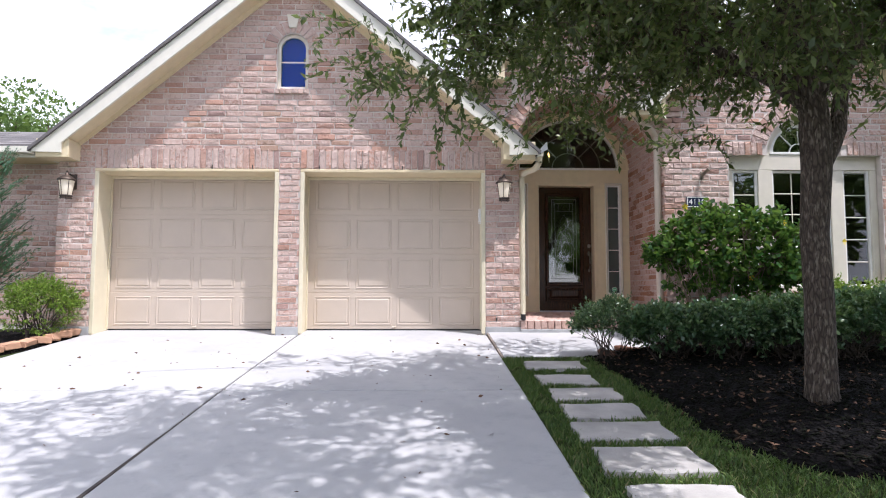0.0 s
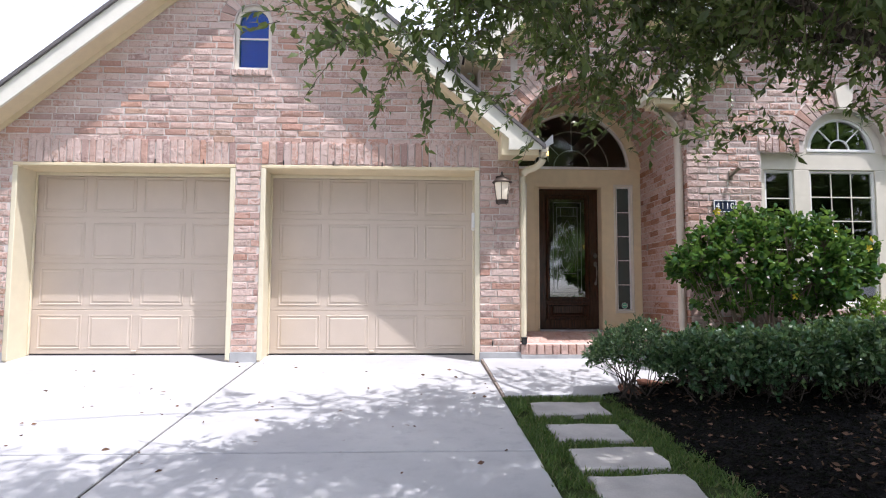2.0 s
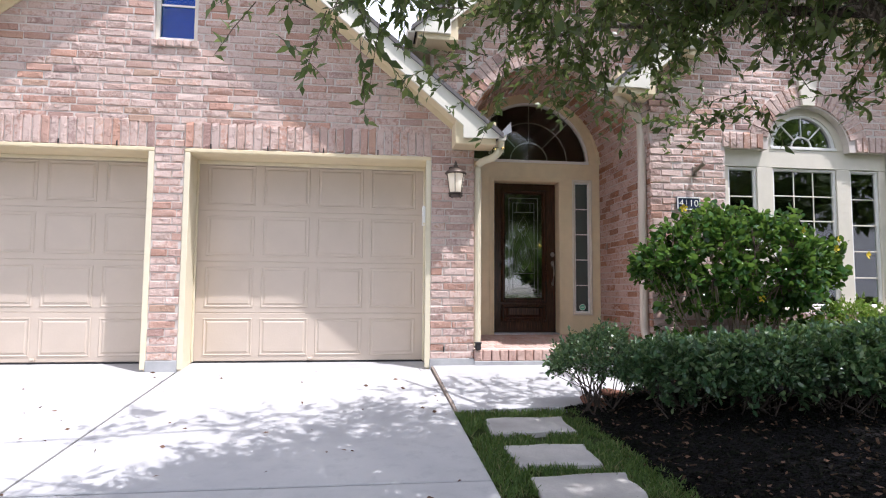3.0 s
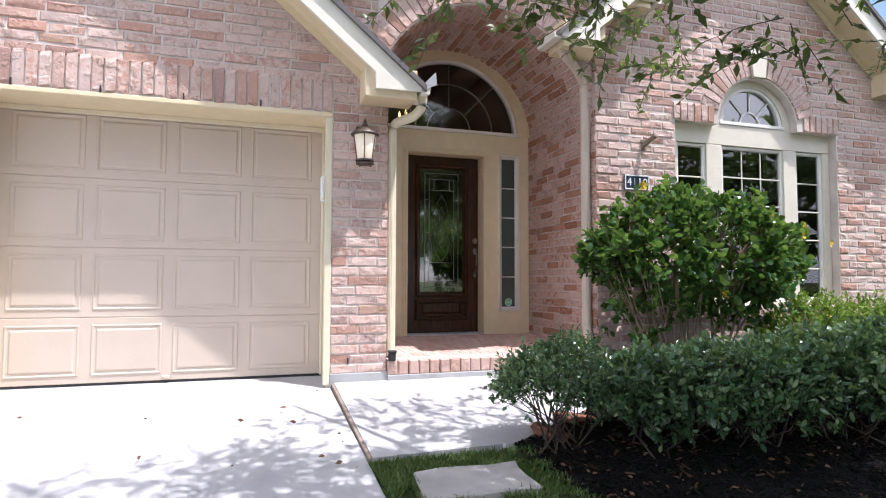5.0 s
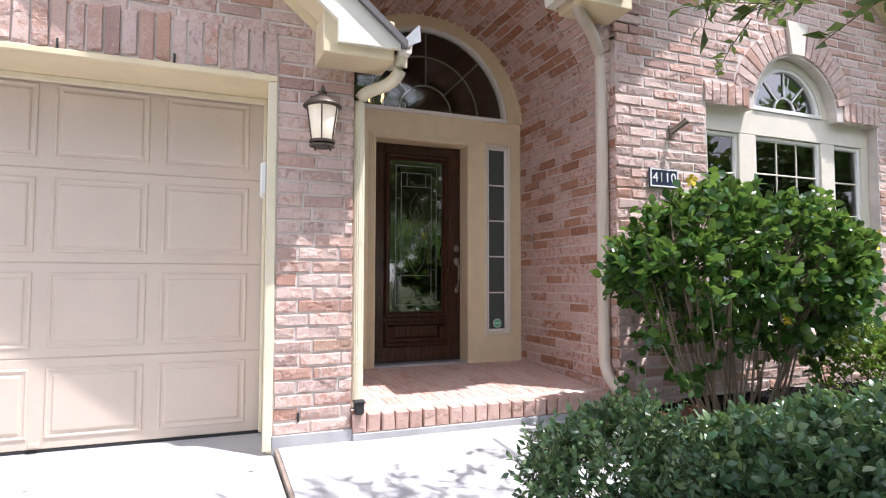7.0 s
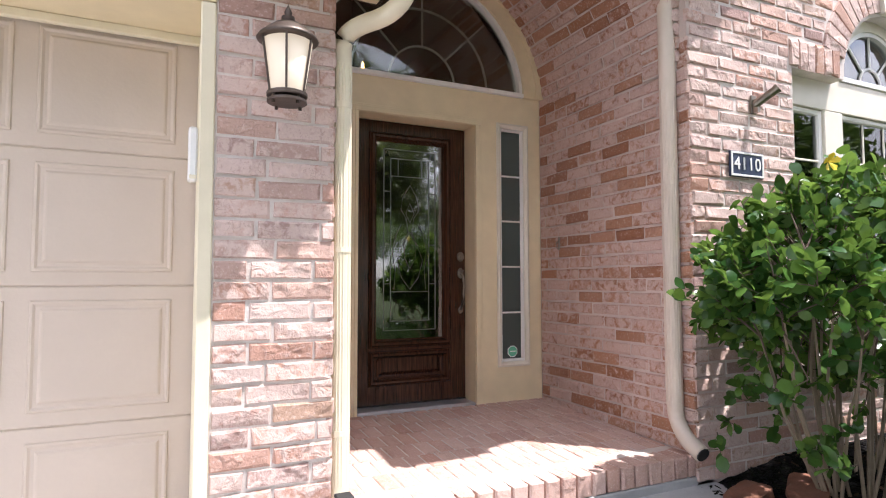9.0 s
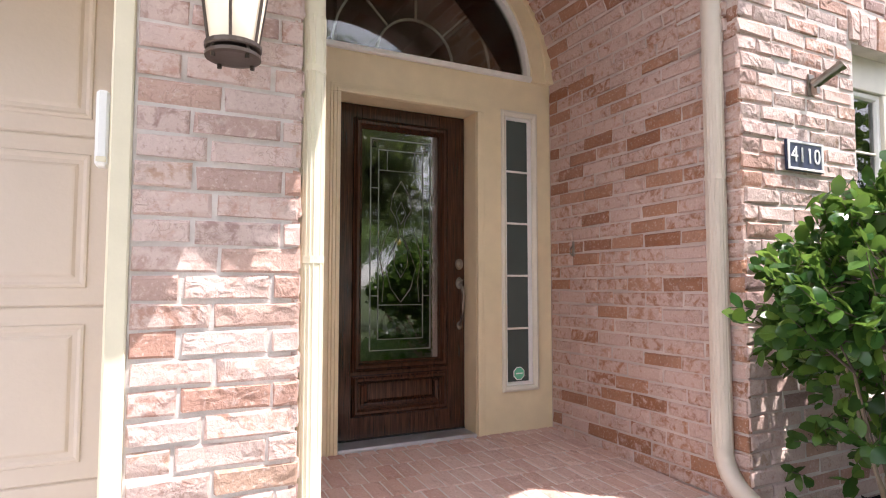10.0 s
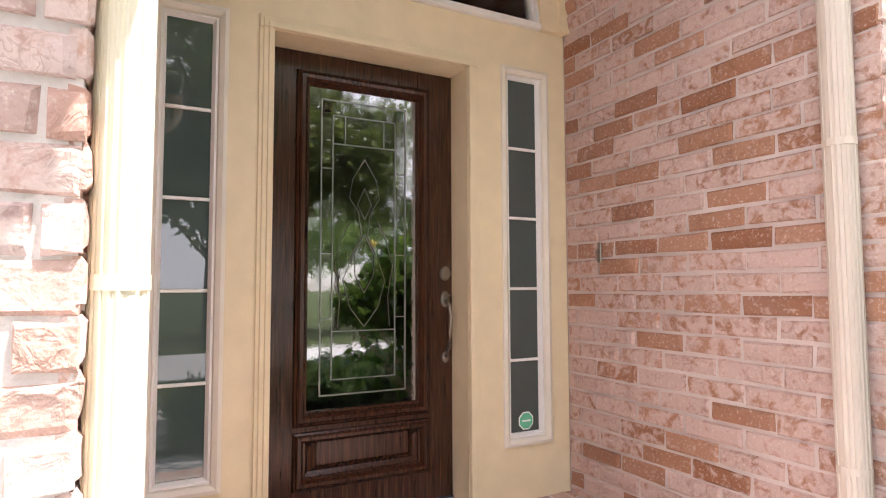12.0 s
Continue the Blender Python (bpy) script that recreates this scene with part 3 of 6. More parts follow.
bm = bmesh.new()
YB0, YB1 = G_Y + 0.009, DOOR_Y - 0.01
for x0, x1 in ((G_L + 0.012, OPEN1[0]), (OPEN1[1], OPEN2[0]), (OPEN2[1], G_R - 0.012)):
    add_prism(bm, [(x0, 0.85), (x1, 0.85), (x1, OPEN_T), (x0, OPEN_T)], YB0, YB1)
WIN_X0, WIN_X1, WIN_Z0, WIN_Z1 = -2.30, -1.85, 4.45, 5.06
xa, xb = G_L + 0.012, G_R - 0.012
add_prism(bm, [(xa, OPEN_T), (WIN_X0, OPEN_T), (WIN_X0, g_rake(WIN_X0) - 0.05), (xa, g_rake(xa) - 0.05)], YB0, YB1)
add_prism(bm, [(WIN_X1, OPEN_T), (xb, OPEN_T), (xb, g_rake(xb) - 0.05), (WIN_X1, g_rake(WIN_X1) - 0.05)], YB0, YB1)
add_prism(bm, [(WIN_X0, OPEN_T), (WIN_X1, OPEN_T), (WIN_X1, WIN_Z0), (WIN_X0, WIN_Z0)], YB0, YB1)
arch = [(-2.075 + 0.225 * math.cos(math.pi * i / 12), WIN_Z1 + 0.225 * math.sin(math.pi * i / 12)) for i in range(13)]
add_prism(bm, [(WIN_X0, g_rake(WIN_X0) - 0.05)] + arch[::-1] + [(WIN_X1, g_rake(WIN_X1) - 0.05), (G_CX, g_rake(G_CX) - 0.05)], YB0, YB1)
bmesh.ops.recalc_face_normals(bm, faces=bm.faces)
wall_garage = structure(mesh_object("wall_garage", bm, MORTAR), "whitewashed pink brick gable wall around two garage doors", "brick wall")


def garage_spans(z0, z1):
    zc = (z0 + z1) / 2
    half = G_HALF - max(0.0, (zc + 0.06 - G_END) / SLOPE)
    spans = [(max(G_L, G_CX - half), min(G_R, G_CX + half))]
    holes = []
    if zc < 3.56:
        holes += [OPEN1, OPEN2]
    if WIN_Z0 - 0.08 < zc < WIN_Z1:
        holes.append((WIN_X0, WIN_X1) if zc > WIN_Z0 else (WIN_X0 - 0.03, WIN_X1 + 0.03))
    elif WIN_Z1 <= zc < WIN_Z1 + 0.42:
        w = math.sqrt(max(0.0, 0.42 ** 2 - (zc - WIN_Z1) ** 2))
        holes.append((-2.075 - w, -2.075 + w))
    return cut(spans, holes) if half > 0.05 else []


near_garage = lambda u, z: u > 0.7 or (z < 3.3 and -2.3 < u < -1.9) or (z < 4.2 and u > -0.9 and z > 3.5)
lay(wall_garage, courses(0.99, 6.35, garage_spans, phase=(0.172, 0.087)), front(G_Y), BRICK, BRICK_J, near_garage)
lay(wall_garage, soldiers(*OPEN1, OPEN_T + 0.01, 3.565) + soldiers(*OPEN2, OPEN_T + 0.01, 3.565), front(G_Y - 0.006), BRICK, BRICK_J, lambda u, z: u > -1.95)
lay(wall_garage, soldiers(WIN_X0 - 0.03, WIN_X1 + 0.03, WIN_Z0 - 0.085, WIN_Z0), front(G_Y - 0.03), BRICK, BRICK_J, lambda u, z: False)
voussoirs(wall_garage, -2.075, WIN_Z1, 0.23, 0.415, 0, 180, G_Y, BRICK_J, 0.006)
for x0, x1 in ((G_L, OPEN1[0] + 0.0), (OPEN1[1], OPEN2[0]), (OPEN2[1], G_R)):
    part("footing", box(x0 - 0.004, x1 + 0.004, G_Y - 0.012, G_Y + 0.05, 0.84, 0.995, 0.006), GREYBLOCK, wall_garage, "grey concrete footing block")
part("keystone", prism([(-2.13, 5.36), (-2.02, 5.36), (-1.985, 5.56), (-2.165, 5.56)], G_Y - 0.025, G_Y + 0.03), WINFRAME, wall_garage, "pale cast keystone")


def gable_trim(name, cx, half, z_end, slope, y0, y_wall, back, label, drop=0.235, return_w=0.40, short=0):
    """Rake boards, soffit, boxed returns and the shingled roof of a gable."""
    top = thing(name, cx, y0, z_end, label, "gable roof", kind="structure")
    m = top.matrix_world.inverted()

    def piece(pname, bm, mat, text=""):
        bm.transform(m)
        return part(pname, bm, mat, top, text)

    peak = z_end + half * slope
    for s in (-1, 1):
        e, r = cx + s * half, cx + s * (half - return_w)
        zr = z_end + return_w * slope - drop
        piece("rake_board", prism([(e, z_end - 0.03), (e, z_end), (cx, peak), (cx, peak - drop), (r, zr), (r, z_end - 0.04)], y0, y0 + 0.035), FASCIA, "pale painted rake board")
        piece("soffit", prism([(cx, peak - drop + 0.03), (cx, peak - drop + 0.055), (r, zr + 0.055), (r, zr + 0.03)], y0 + 0.037, y_wall + 0.02), YELLOW, "cream painted soffit")
        piece("frieze", prism([(cx, peak - drop - 0.06), (cx, peak - drop + 0.028), (r + s * 0.02, zr + 0.028), (r + s * 0.02, zr - 0.06)], y_wall - 0.02, y_wall - 0.002), YELLOW)
        a, b = sorted((e - s * 0.03, r - s * 0.085))
        piece("eave_return", box(a, b, y0 + 0.037, y_wall + 0.012, z_end - 0.10, zr + 0.06, 0.006), YELLOW, "cream boxed eave return")
        end = y_wall + 0.03 if s == short else back
        o = cx + s * (half - 0.56 if s == short else half + 0.04)
        zo = z_end + (half - abs(o - cx)) * slope
        piece("roof_slope", prism([(o, zo + 0.002), (o, zo + 0.05), (cx, peak + 0.065), (cx, peak + 0.004)], y0 - 0.03, back), SHINGLE)
        if s == short:
            piece("roof_overhang", prism([(e + s * 0.04, z_end - 0.03), (e + s * 0.04, z_end + 0.02), (o, zo + 0.05), (o, zo + 0.002)], y0 - 0.03, end), SHINGLE)
        piece("gutter", prism([(e, z_end - 0.05), (e + s * 0.075, z_end - 0.045), (e + s * 0.085, z_end + 0.03), (e + s * 0.07, z_end + 0.03), (e + s * 0.062, z_end - 0.022), (e, z_end - 0.025)], y0 + 0.01, end), FASCIA, "pale metal gutter")
        piece("eave_soffit", box(*sorted((e - s * 0.001, cx + s * (half - 0.33))), y_wall + 0.015, max(end, y_wall + 0.02), z_end - 0.055, z_end - 0.035), YELLOW)
    return top


roof_g = gable_trim("roof_garage", G_CX, G_HALF, G_END, SLOPE, 8.05, G_Y, 17.0, "shingled gable roof with pale rake boards over garage", short=1)

bm = prism([(1.47, 3.43), (1.60, 3.50), (1.59, 3.61), (1.47, 3.48)], 8.052, 8.058)
bm.transform(roof_g.matrix_world.inverted())
part("gutter_flashing", bm, ALUM, roof_g, "bent metal gutter flashing")

# garage door openings: boards that line the brick, and the doors
for n, (x0, x1) in enumerate((OPEN1, OPEN2)):
    lining = structure(new("trim"), "cream painted boards lining the garage opening", "door trim")
    part("jamb", box(x0 + 0.001, x0 + 0.028, G_Y + 0.02, DOOR_Y + 0.06, 0.86, OPEN_T - 0.001, 0.003), CREAM, lining)
    part("jamb", box(x1 - 0.028, x1 - 0.001, G_Y + 0.02, DOOR_Y + 0.06, 0.86, OPEN_T - 0.001, 0.003), CREAM, lining)
    part("head", box(x0 + 0.029, x1 - 0.029, G_Y + 0.02, DOOR_Y + 0.06, OPEN_T - 0.03, OPEN_T - 0.001, 0.003), YELLOW, lining)
    part("brick_mould", box(x0 + 0.001, x0 + 0.06, G_Y - 0.004, G_Y + 0.019, 0.90, OPEN_T - 0.03, 0.006), CREAM, lining)
    part("brick_mould", box(x1 - 0.06, x1 - 0.001, G_Y - 0.004, G_Y + 0.019, 0.90, OPEN_T - 0.03, 0.006), CREAM, lining)
    part("brick_mould", box(x0 + 0.001, x1 - 0.001, G_Y - 0.006, G_Y + 0.019, OPEN_T - 0.028, OPEN_T + 0.012, 0.006), YELLOW, lining)
    part("door_stop", box(x0 + 0.029, x0 + 0.05, DOOR_Y - 0.045, DOOR_Y - 0.012, 0.93, OPEN_T - 0.05, 0.004), CREAM, lining)
    part("door_stop", box(x1 - 0.05, x1 - 0.029, DOOR_Y - 0.045, DOOR_Y - 0.012, 0.93, OPEN_T - 0.05, 0.004), CREAM, lining)
    part("door_stop", box(x0 + 0.029, x1 - 0.029, DOOR_Y - 0.045, DOOR_Y - 0.012, OPEN_T - 0.07, OPEN_T - 0.031, 0.004), CREAM, lining)


def embossed(x0, x1, z0, z1, y, profile, filled=True):
    """Nested rectangles, each (inset, height towards the viewer): mouldings and raised panels."""
    bm = bmesh.new()
    rings = [[bm.verts.new(p) for p in ((x0 + i, y - h, z0 + i), (x1 - i, y - h, z0 + i), (x1 - i, y - h, z1 - i), (x0 + i, y - h, z1 - i))] for i, h in profile]
    for a, b in zip(rings, rings[1:]):
        for k in range(4):
            bm.faces.new((a[k], a[(k + 1) % 4], b[(k + 1) % 4], b[k]))
    if filled:
        bm.faces.new(rings[-1])
    bmesh.ops.recalc_face_normals(bm, faces=bm.faces)
    return bm


def garage_door(x0, x1, label):
    door = thing("garage_door", (x0 + x1) / 2, DOOR_Y, 0.93, label, "garage door", group="garage doors")
    w, bottom = (x1 - x0) / 2, 0.005
    seams = (bottom, 0.55, 1.135, 1.72, 2.305)
    for z, top in zip(seams, seams[1:]):
        sec = part("section", box(-w, w, 0.0, 0.045, z + 0.0015, top - 0.0015, 0.005), GARAGE, door)
        part("seam_tongue", box(-w + 0.002, w - 0.002, 0.007, 0.04, top - 0.012, top + 0.012), GARAGE, sec)
        for c in (-0.93, -0.31, 0.31, 0.93):
            part("raised_panel", embossed(c - 0.267, c + 0.267, z + 0.062, top - 0.060, -0.0005, [(0.0, 0.0), (0.004, 0.006), (0.012, 0.007), (0.022, 0.001), (0.036, 0.001), (0.046, 0.008), (0.052, 0.009)]), GARAGE, sec)
    part("bottom_seal", box(-w, w, 0.002, 0.05, -0.02, bottom, 0.004), BLACKISH, door, "black rubber bottom seal")
    part("lift_handle", box(-0.03, 0.03, -0.028, -0.001, 0.02, 0.05, 0.006), GARAGE, door)
    return door


garage_door(OPEN1[0] + 0.03, OPEN1[1] - 0.03, "closed beige sectional garage door with sixteen raised panels")
garage_door(OPEN2[0] + 0.03, OPEN2[1] - 0.03, "closed beige sectional garage door beside the entry pier")

# attic window in the gable
attic = structure(new("window_1"), "small arched attic window with blue panes in the gable", "window")
AC = -2.075
part("frame", box(WIN_X0 + 0.002, WIN_X0 + 0.045, G_Y + 0.05, G_Y + 0.12, WIN_Z0, WIN_Z1), WINFRAME, attic)
part("frame", box(WIN_X1 - 0.045, WIN_X1 - 0.002, G_Y + 0.05, G_Y + 0.12, WIN_Z0, WIN_Z1), WINFRAME, attic)
part("frame", box(WIN_X0 + 0.046, WIN_X1 - 0.046, G_Y + 0.05, G_Y + 0.12, WIN_Z0, WIN_Z0 + 0.045), WHITE, attic)
part("frame", band(AC, WIN_Z1, 0.18, 0.223, 0, 180, G_Y + 0.05, G_Y + 0.12), WINFRAME, attic)
part("muntin", box(WIN_X0 + 0.046, WIN_X1 - 0.046, G_Y + 0.07, G_Y + 0.10, 4.86, 4.88), WHITE, attic)
part("pane", prism([(WIN_X0 + 0.045, WIN_Z0 + 0.045), (WIN_X1 - 0.045, WIN_Z0 + 0.045), (WIN_X1 - 0.045, WIN_Z1)] + [(AC + 0.18 * math.cos(math.pi * i / 12), WIN_Z1 + 0.18 * math.sin(math.pi * i / 12)) for i in range(1, 12)] + [(WIN_X0 + 0.045, WIN_Z1)], G_Y + 0.085, G_Y + 0.09), BLUE_GLASS, attic)
part("blind", box(WIN_X0 + 0.005, WIN_X1 - 0.005, G_Y + 0.14, G_Y + 0.15, WIN_Z0, WIN_Z1 + 0.22), plain("blue_blind", (0.06, 0.15, 0.55), 0.7, var=0.05), attic)

# ---- window front ----
W_Y, W_L, W_R = 8.33, 3.345, 7.62
B_X0, B_X1, B_Z0, B_Z1 = 4.31, 6.57, 1.52, 3.50
BC, BR = 5.43, 0.555
W_CX, W_HALF, W_END = 5.22, 2.42, 4.10


def w_rake(x):
    return W_END + (W_HALF - abs(x - W_CX)) * SLOPE


bm = bmesh.new()
WB0, WB1 = W_Y + 0.0065, W_Y + 0.26
add_prism(bm, [(W_L + 0.26, 0.8), (B_X0, 0.8), (B_X0, w_rake(B_X0) - 0.05), (W_L + 0.26, w_rake(W_L + 0.26) - 0.05)], WB0, WB1)
add_prism(bm, [(B_X1, 0.8), (W_R - 0.012, 0.8), (W_R - 0.012, w_rake(W_R) - 0.05), (B_X1, w_rake(B_X1) - 0.05)], WB0, WB1)
add_prism(bm, [(B_X0, 0.8), (B_X1, 0.8), (B_X1, B_Z0), (B_X0, B_Z0)], WB0, WB1)
arch = [(BC + BR * math.cos(math.pi * i / 16), B_Z1 + BR * math.sin(math.pi * i / 16)) for i in range(17)]
add_prism(bm, [(B_X0, B_Z1)] + arch[::-1] + [(B_X1, B_Z1), (B_X1, w_rake(B_X1) - 0.05), (W_CX, w_rake(W_CX) - 0.05), (B_X0, w_rake(B_X0) - 0.05)], WB0, WB1)
bmesh.ops.recalc_face_normals(bm, faces=bm.faces)
wall_window = structure(mesh_object("wall_window", bm, MORTAR), "sunlit whitewashed brick gable wall around an arched window", "brick wall")


def window_spans(z0, z1):
    zc = (z0 + z1) / 2
    half = W_HALF - max(0.0, (zc + 0.06 - W_END) / SLOPE)
    if half < 0.05:
        return []
    holes = []
    if B_Z0 - 0.09 < zc < B_Z1:
        holes.append((B_X0, B_X1))
    if B_Z1 <= zc < B_Z1 + 0.20:
        holes.append((B_X0 - 0.03, B_X1 + 0.03))
    elif B_Z1 + 0.20 <= zc < B_Z1 + 0.80:
        w = math.sqrt(max(0.0, 0.82 ** 2 - (zc - B_Z1) ** 2))
        holes.append((BC - w, BC + w))
    return cut([(max(W_L, W_CX - half), min(W_R, W_CX + half))], holes)


lay(wall_window, courses(0.93, 6.0, window_spans), front(W_Y), BRICK, BRICK_J, lambda u, z: u < 4.3 and z < 4.2)
lay(wall_window, [b for b in soldiers(B_X0 - 0.03, B_X1 + 0.03, B_Z1, B_Z1 + 0.205) if b[0] + b[2] < BC - 0.555 or b[0] > BC + 0.555], front(W_Y - 0.012), BRICK, BRICK_J, lambda u, z: u < 5)
voussoirs(wall_window, BC, B_Z1, 0.57, 0.815, 14, 166, W_Y, BRICK_J, 0.012)
lay(wall_window, soldiers(B_X0 - 0.04, B_X1 + 0.04, B_Z0 - 0.09, B_Z0 - 0.005), front(W_Y - 0.05), BRICK, BRICK_J, lambda u, z: False)
part("keystone", prism([(BC - 0.095, 4.06), (BC + 0.065, 4.06), (BC + 0.105, 4.37), (BC - 0.145, 4.37)], W_Y - 0.04, W_Y + 0.03), WINFRAME, wall_window, "pale cast keystone")
gable_trim("roof_window", W_CX, W_HALF, W_END, SLOPE, 8.0, W_Y, 17.0, "shingled gable roof with pale rake boards over window", short=-1)


def sash(parent, x0, x1, z0, z1, y, cols, rows, mat=WHITE, rim=0.035, glass=GLASS, bar=0.014):
    """A framed pane with muntins."""
    f = part("frame", embossed(x0, x1, z0, z1, y + 0.03, [(0.0, 0.0), (0.0, 0.028), (0.010, 0.032), (rim - 0.008, 0.026), (rim, 0.012), (rim, 0.0)], False), mat, parent)
    pane = part("pane", box(x0 + rim - 0.004, x1 - rim + 0.004, y + 0.024, y + 0.029, z0 + rim - 0.004, z1 - rim + 0.004), glass, parent)
    pane.visible_shadow = False
    bars = WINFRAME if glass is GLASS else mat
    for i in range(1, cols):
        x = x0 + rim + (x1 - x0 - 2 * rim) * i / cols
        part("muntin", box(x - bar / 2, x + bar / 2, y + 0.012, y + 0.0235, z0 + rim, z1 - rim, 0.003), bars, parent)
    for i in range(1, rows):
        z = z0 + rim + (z1 - z0 - 2 * rim) * i / rows
        part("muntin", box(x0 + rim, x1 - rim, y + 0.010, y + 0.0228, z - bar / 2, z + bar / 2, 0.003), bars, parent)
    return f


bay = structure(new("window_2"), "arched beige triple window with divided panes and brick sill", "window")
FY = W_Y + 0.10
S1, S2, S3 = (4.41, 4.79), (5.005, 5.87), (6.065, 6.46)
part("frame_head", box(B_X0 + 0.002, B_X1 - 0.002, FY, FY + 0.10, 3.30, B_Z1 + 0.03, 0.004), WINFRAME, bay)
part("frame_sill", box(B_X0 + 0.002, B_X1 - 0.002, FY - 0.03, FY + 0.10, B_Z0 + 0.002, 1.575, 0.006), WINFRAME, bay)
for x0, x1 in ((B_X0 + 0.002, S1[0]), (S1[1], S2[0]), (S2[1], S3[0]), (S3[1], B_X1 - 0.002)):
    part("mullion", box(x0, x1, FY, FY + 0.10, 1.576, 3.299, 0.006), WINFRAME, bay)
sash(bay, *S1, 1.58, 3.295, FY + 0.02, 1, 5)
sash(bay, *S2, 2.30, 3.295, FY + 0.02, 3, 3)
sash(bay, *S2, 1.58, 2.295, FY + 0.02, 3, 2)
sash(bay, *S3, 1.58, 3.295, FY + 0.02, 1, 5)
part("arch_casing", band(BC, B_Z1 + 0.03, 0.447, BR, 0, 180, FY, FY + 0.10), WINFRAME, bay)
part("arch_frame", band(BC, B_Z1 + 0.05, 0.397, 0.445, 0, 180, FY + 0.012, FY + 0.07), WHITE, bay)
part("arch_sill", box(BC - 0.455, BC + 0.455, FY - 0.012, FY + 0.06, B_Z1 + 0.032, B_Z1 + 0.07, 0.004), WHITE, bay)
part("pane", half_disc(BC, B_Z1 + 0.06, 0.40, FY + 0.045, FY + 0.05), ARCH_GLASS, bay).visible_shadow = False
part("muntin_arc", band(BC, B_Z1 + 0.07, 0.125, 0.142, 0, 180, FY + 0.03, FY + 0.043), WHITE, bay)
for a in (45, 90, 135):
    m = Matrix.Translation((BC, 0, B_Z1 + 0.07)) @ Matrix.Rotation(radians(90 - a), 4, 'Y')
    part("muntin", add_box(bmesh.new(), -0.008, 0.008, FY + 0.03, FY + 0.043, 0.14, 0.395, 0.002, m), WHITE, bay)

# ---- entry: front arch, alcove, porch ----
E_Y, A_CX, A_CZ, A_R = 8.40, 2.22, 3.36, 1.10
E_CX, E_HALF, E_END = 2.2, 1.68, 4.62
AL_X, AL_L, BACK_Y, CEIL = 3.345, 1.243, 9.86, 4.70


def e_rake(x):
    return E_END + (E_HALF - abs(x - E_CX)) * SLOPE


bm = bmesh.new()
arch = [(A_CX + A_R * math.cos(math.pi * i / 24), A_CZ + A_R * math.sin(math.pi * i / 24)) for i in range(25)]
add_prism(bm, [(0.75, A_CZ)] + arch[::-1] + [(W_L + 0.02, A_CZ), (W_L + 0.02, e_rake(W_L) - 0.06), (E_CX, e_rake(E_CX) - 0.06), (0.75, e_rake(0.75) - 0.06)], E_Y + 0.009, E_Y + 0.26)
bmesh.ops.recalc_face_normals(bm, faces=bm.faces)
wall_entry = structure(mesh_object("wall_entry", bm, MORTAR), "whitewashed brick gable wall with a round entry arch", "brick wall")


def entry_spans(z0, z1):
    zc = (z0 + z1) / 2
    half = E_HALF - max(0.0, (zc + 0.06 - E_END) / SLOPE)
    if half < 0.05:
        return []
    w = math.sqrt(max(0.0, (A_R + 0.27) ** 2 - (zc - A_CZ) ** 2))
    return cut([(max(0.76, E_CX - half), min(W_L, E_CX + half))], [(A_CX - w, A_CX + w)] if w else [])


lay(wall_entry, courses(3.40, 6.0, entry_spans), front(E_Y), BRICK, BRICK_J, lambda u, z: False)
voussoirs(wall_entry, A_CX, A_CZ, A_R + 0.005, A_R + 0.265, 2, 178, E_Y, BRICK_J, 0.01)
# bricks on the underside of the arch
n_under = 38
under_v, under_f = [], []
rng = random.Random(3)
for i in range(n_under):
    a = math.pi * (i + 0.5) / n_under
    w = math.pi * A_R / n_under - JOINT
    v, f = brick_geometry(w, 0.235, 0.03, rng)
    m = Matrix.Translation((A_CX + (A_R - 0.012) * math.cos(a), E_Y + 0.02, A_CZ + (A_R - 0.012) * math.sin(a))) @ Matrix.Rotation(math.pi / 2 - a, 4, 'Y') @ Matrix.Rotation(-math.pi / 2, 4, 'X') @ Matrix.Translation((-w / 2, 0, 0))
    under_f.extend(tuple(k + len(under_v) for k in q) for q in f)
    under_v.extend(tuple(m @ Vector((x, -yy, zz))) for x, yy, zz in v)
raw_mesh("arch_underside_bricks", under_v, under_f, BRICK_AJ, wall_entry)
gable_trim("roof_entry", E_CX, E_HALF, E_END, SLOPE, 8.06, E_Y, 17.0, "shingled gable roof with pale rake boards over entry")

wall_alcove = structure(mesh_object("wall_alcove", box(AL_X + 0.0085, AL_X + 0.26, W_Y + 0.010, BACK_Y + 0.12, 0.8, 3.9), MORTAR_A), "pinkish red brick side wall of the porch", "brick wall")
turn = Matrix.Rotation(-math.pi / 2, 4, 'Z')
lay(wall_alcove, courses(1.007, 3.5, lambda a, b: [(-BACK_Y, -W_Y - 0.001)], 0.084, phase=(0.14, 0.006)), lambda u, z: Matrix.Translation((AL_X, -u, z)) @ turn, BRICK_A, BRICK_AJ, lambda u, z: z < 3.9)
structure(mesh_object("wall_porch_left", box(AL_L - 0.25, AL_L - 0.013, G_Y + 0.44, BACK_Y + 0.12, 0.85, CEIL + 0.2), MORTAR), "mortared side wall between porch and garage", "brick wall")
wall_pl = structure(mesh_object("wall_pier_side", box(AL_L - 0.10, AL_L - 0.0125, G_Y + 0.024, G_Y + 0.438, 0.86, CEIL), MORTAR), "whitewashed brick return of the garage pier", "brick wall")
turn_l = Matrix.Rotation(math.pi / 2, 4, 'Z')
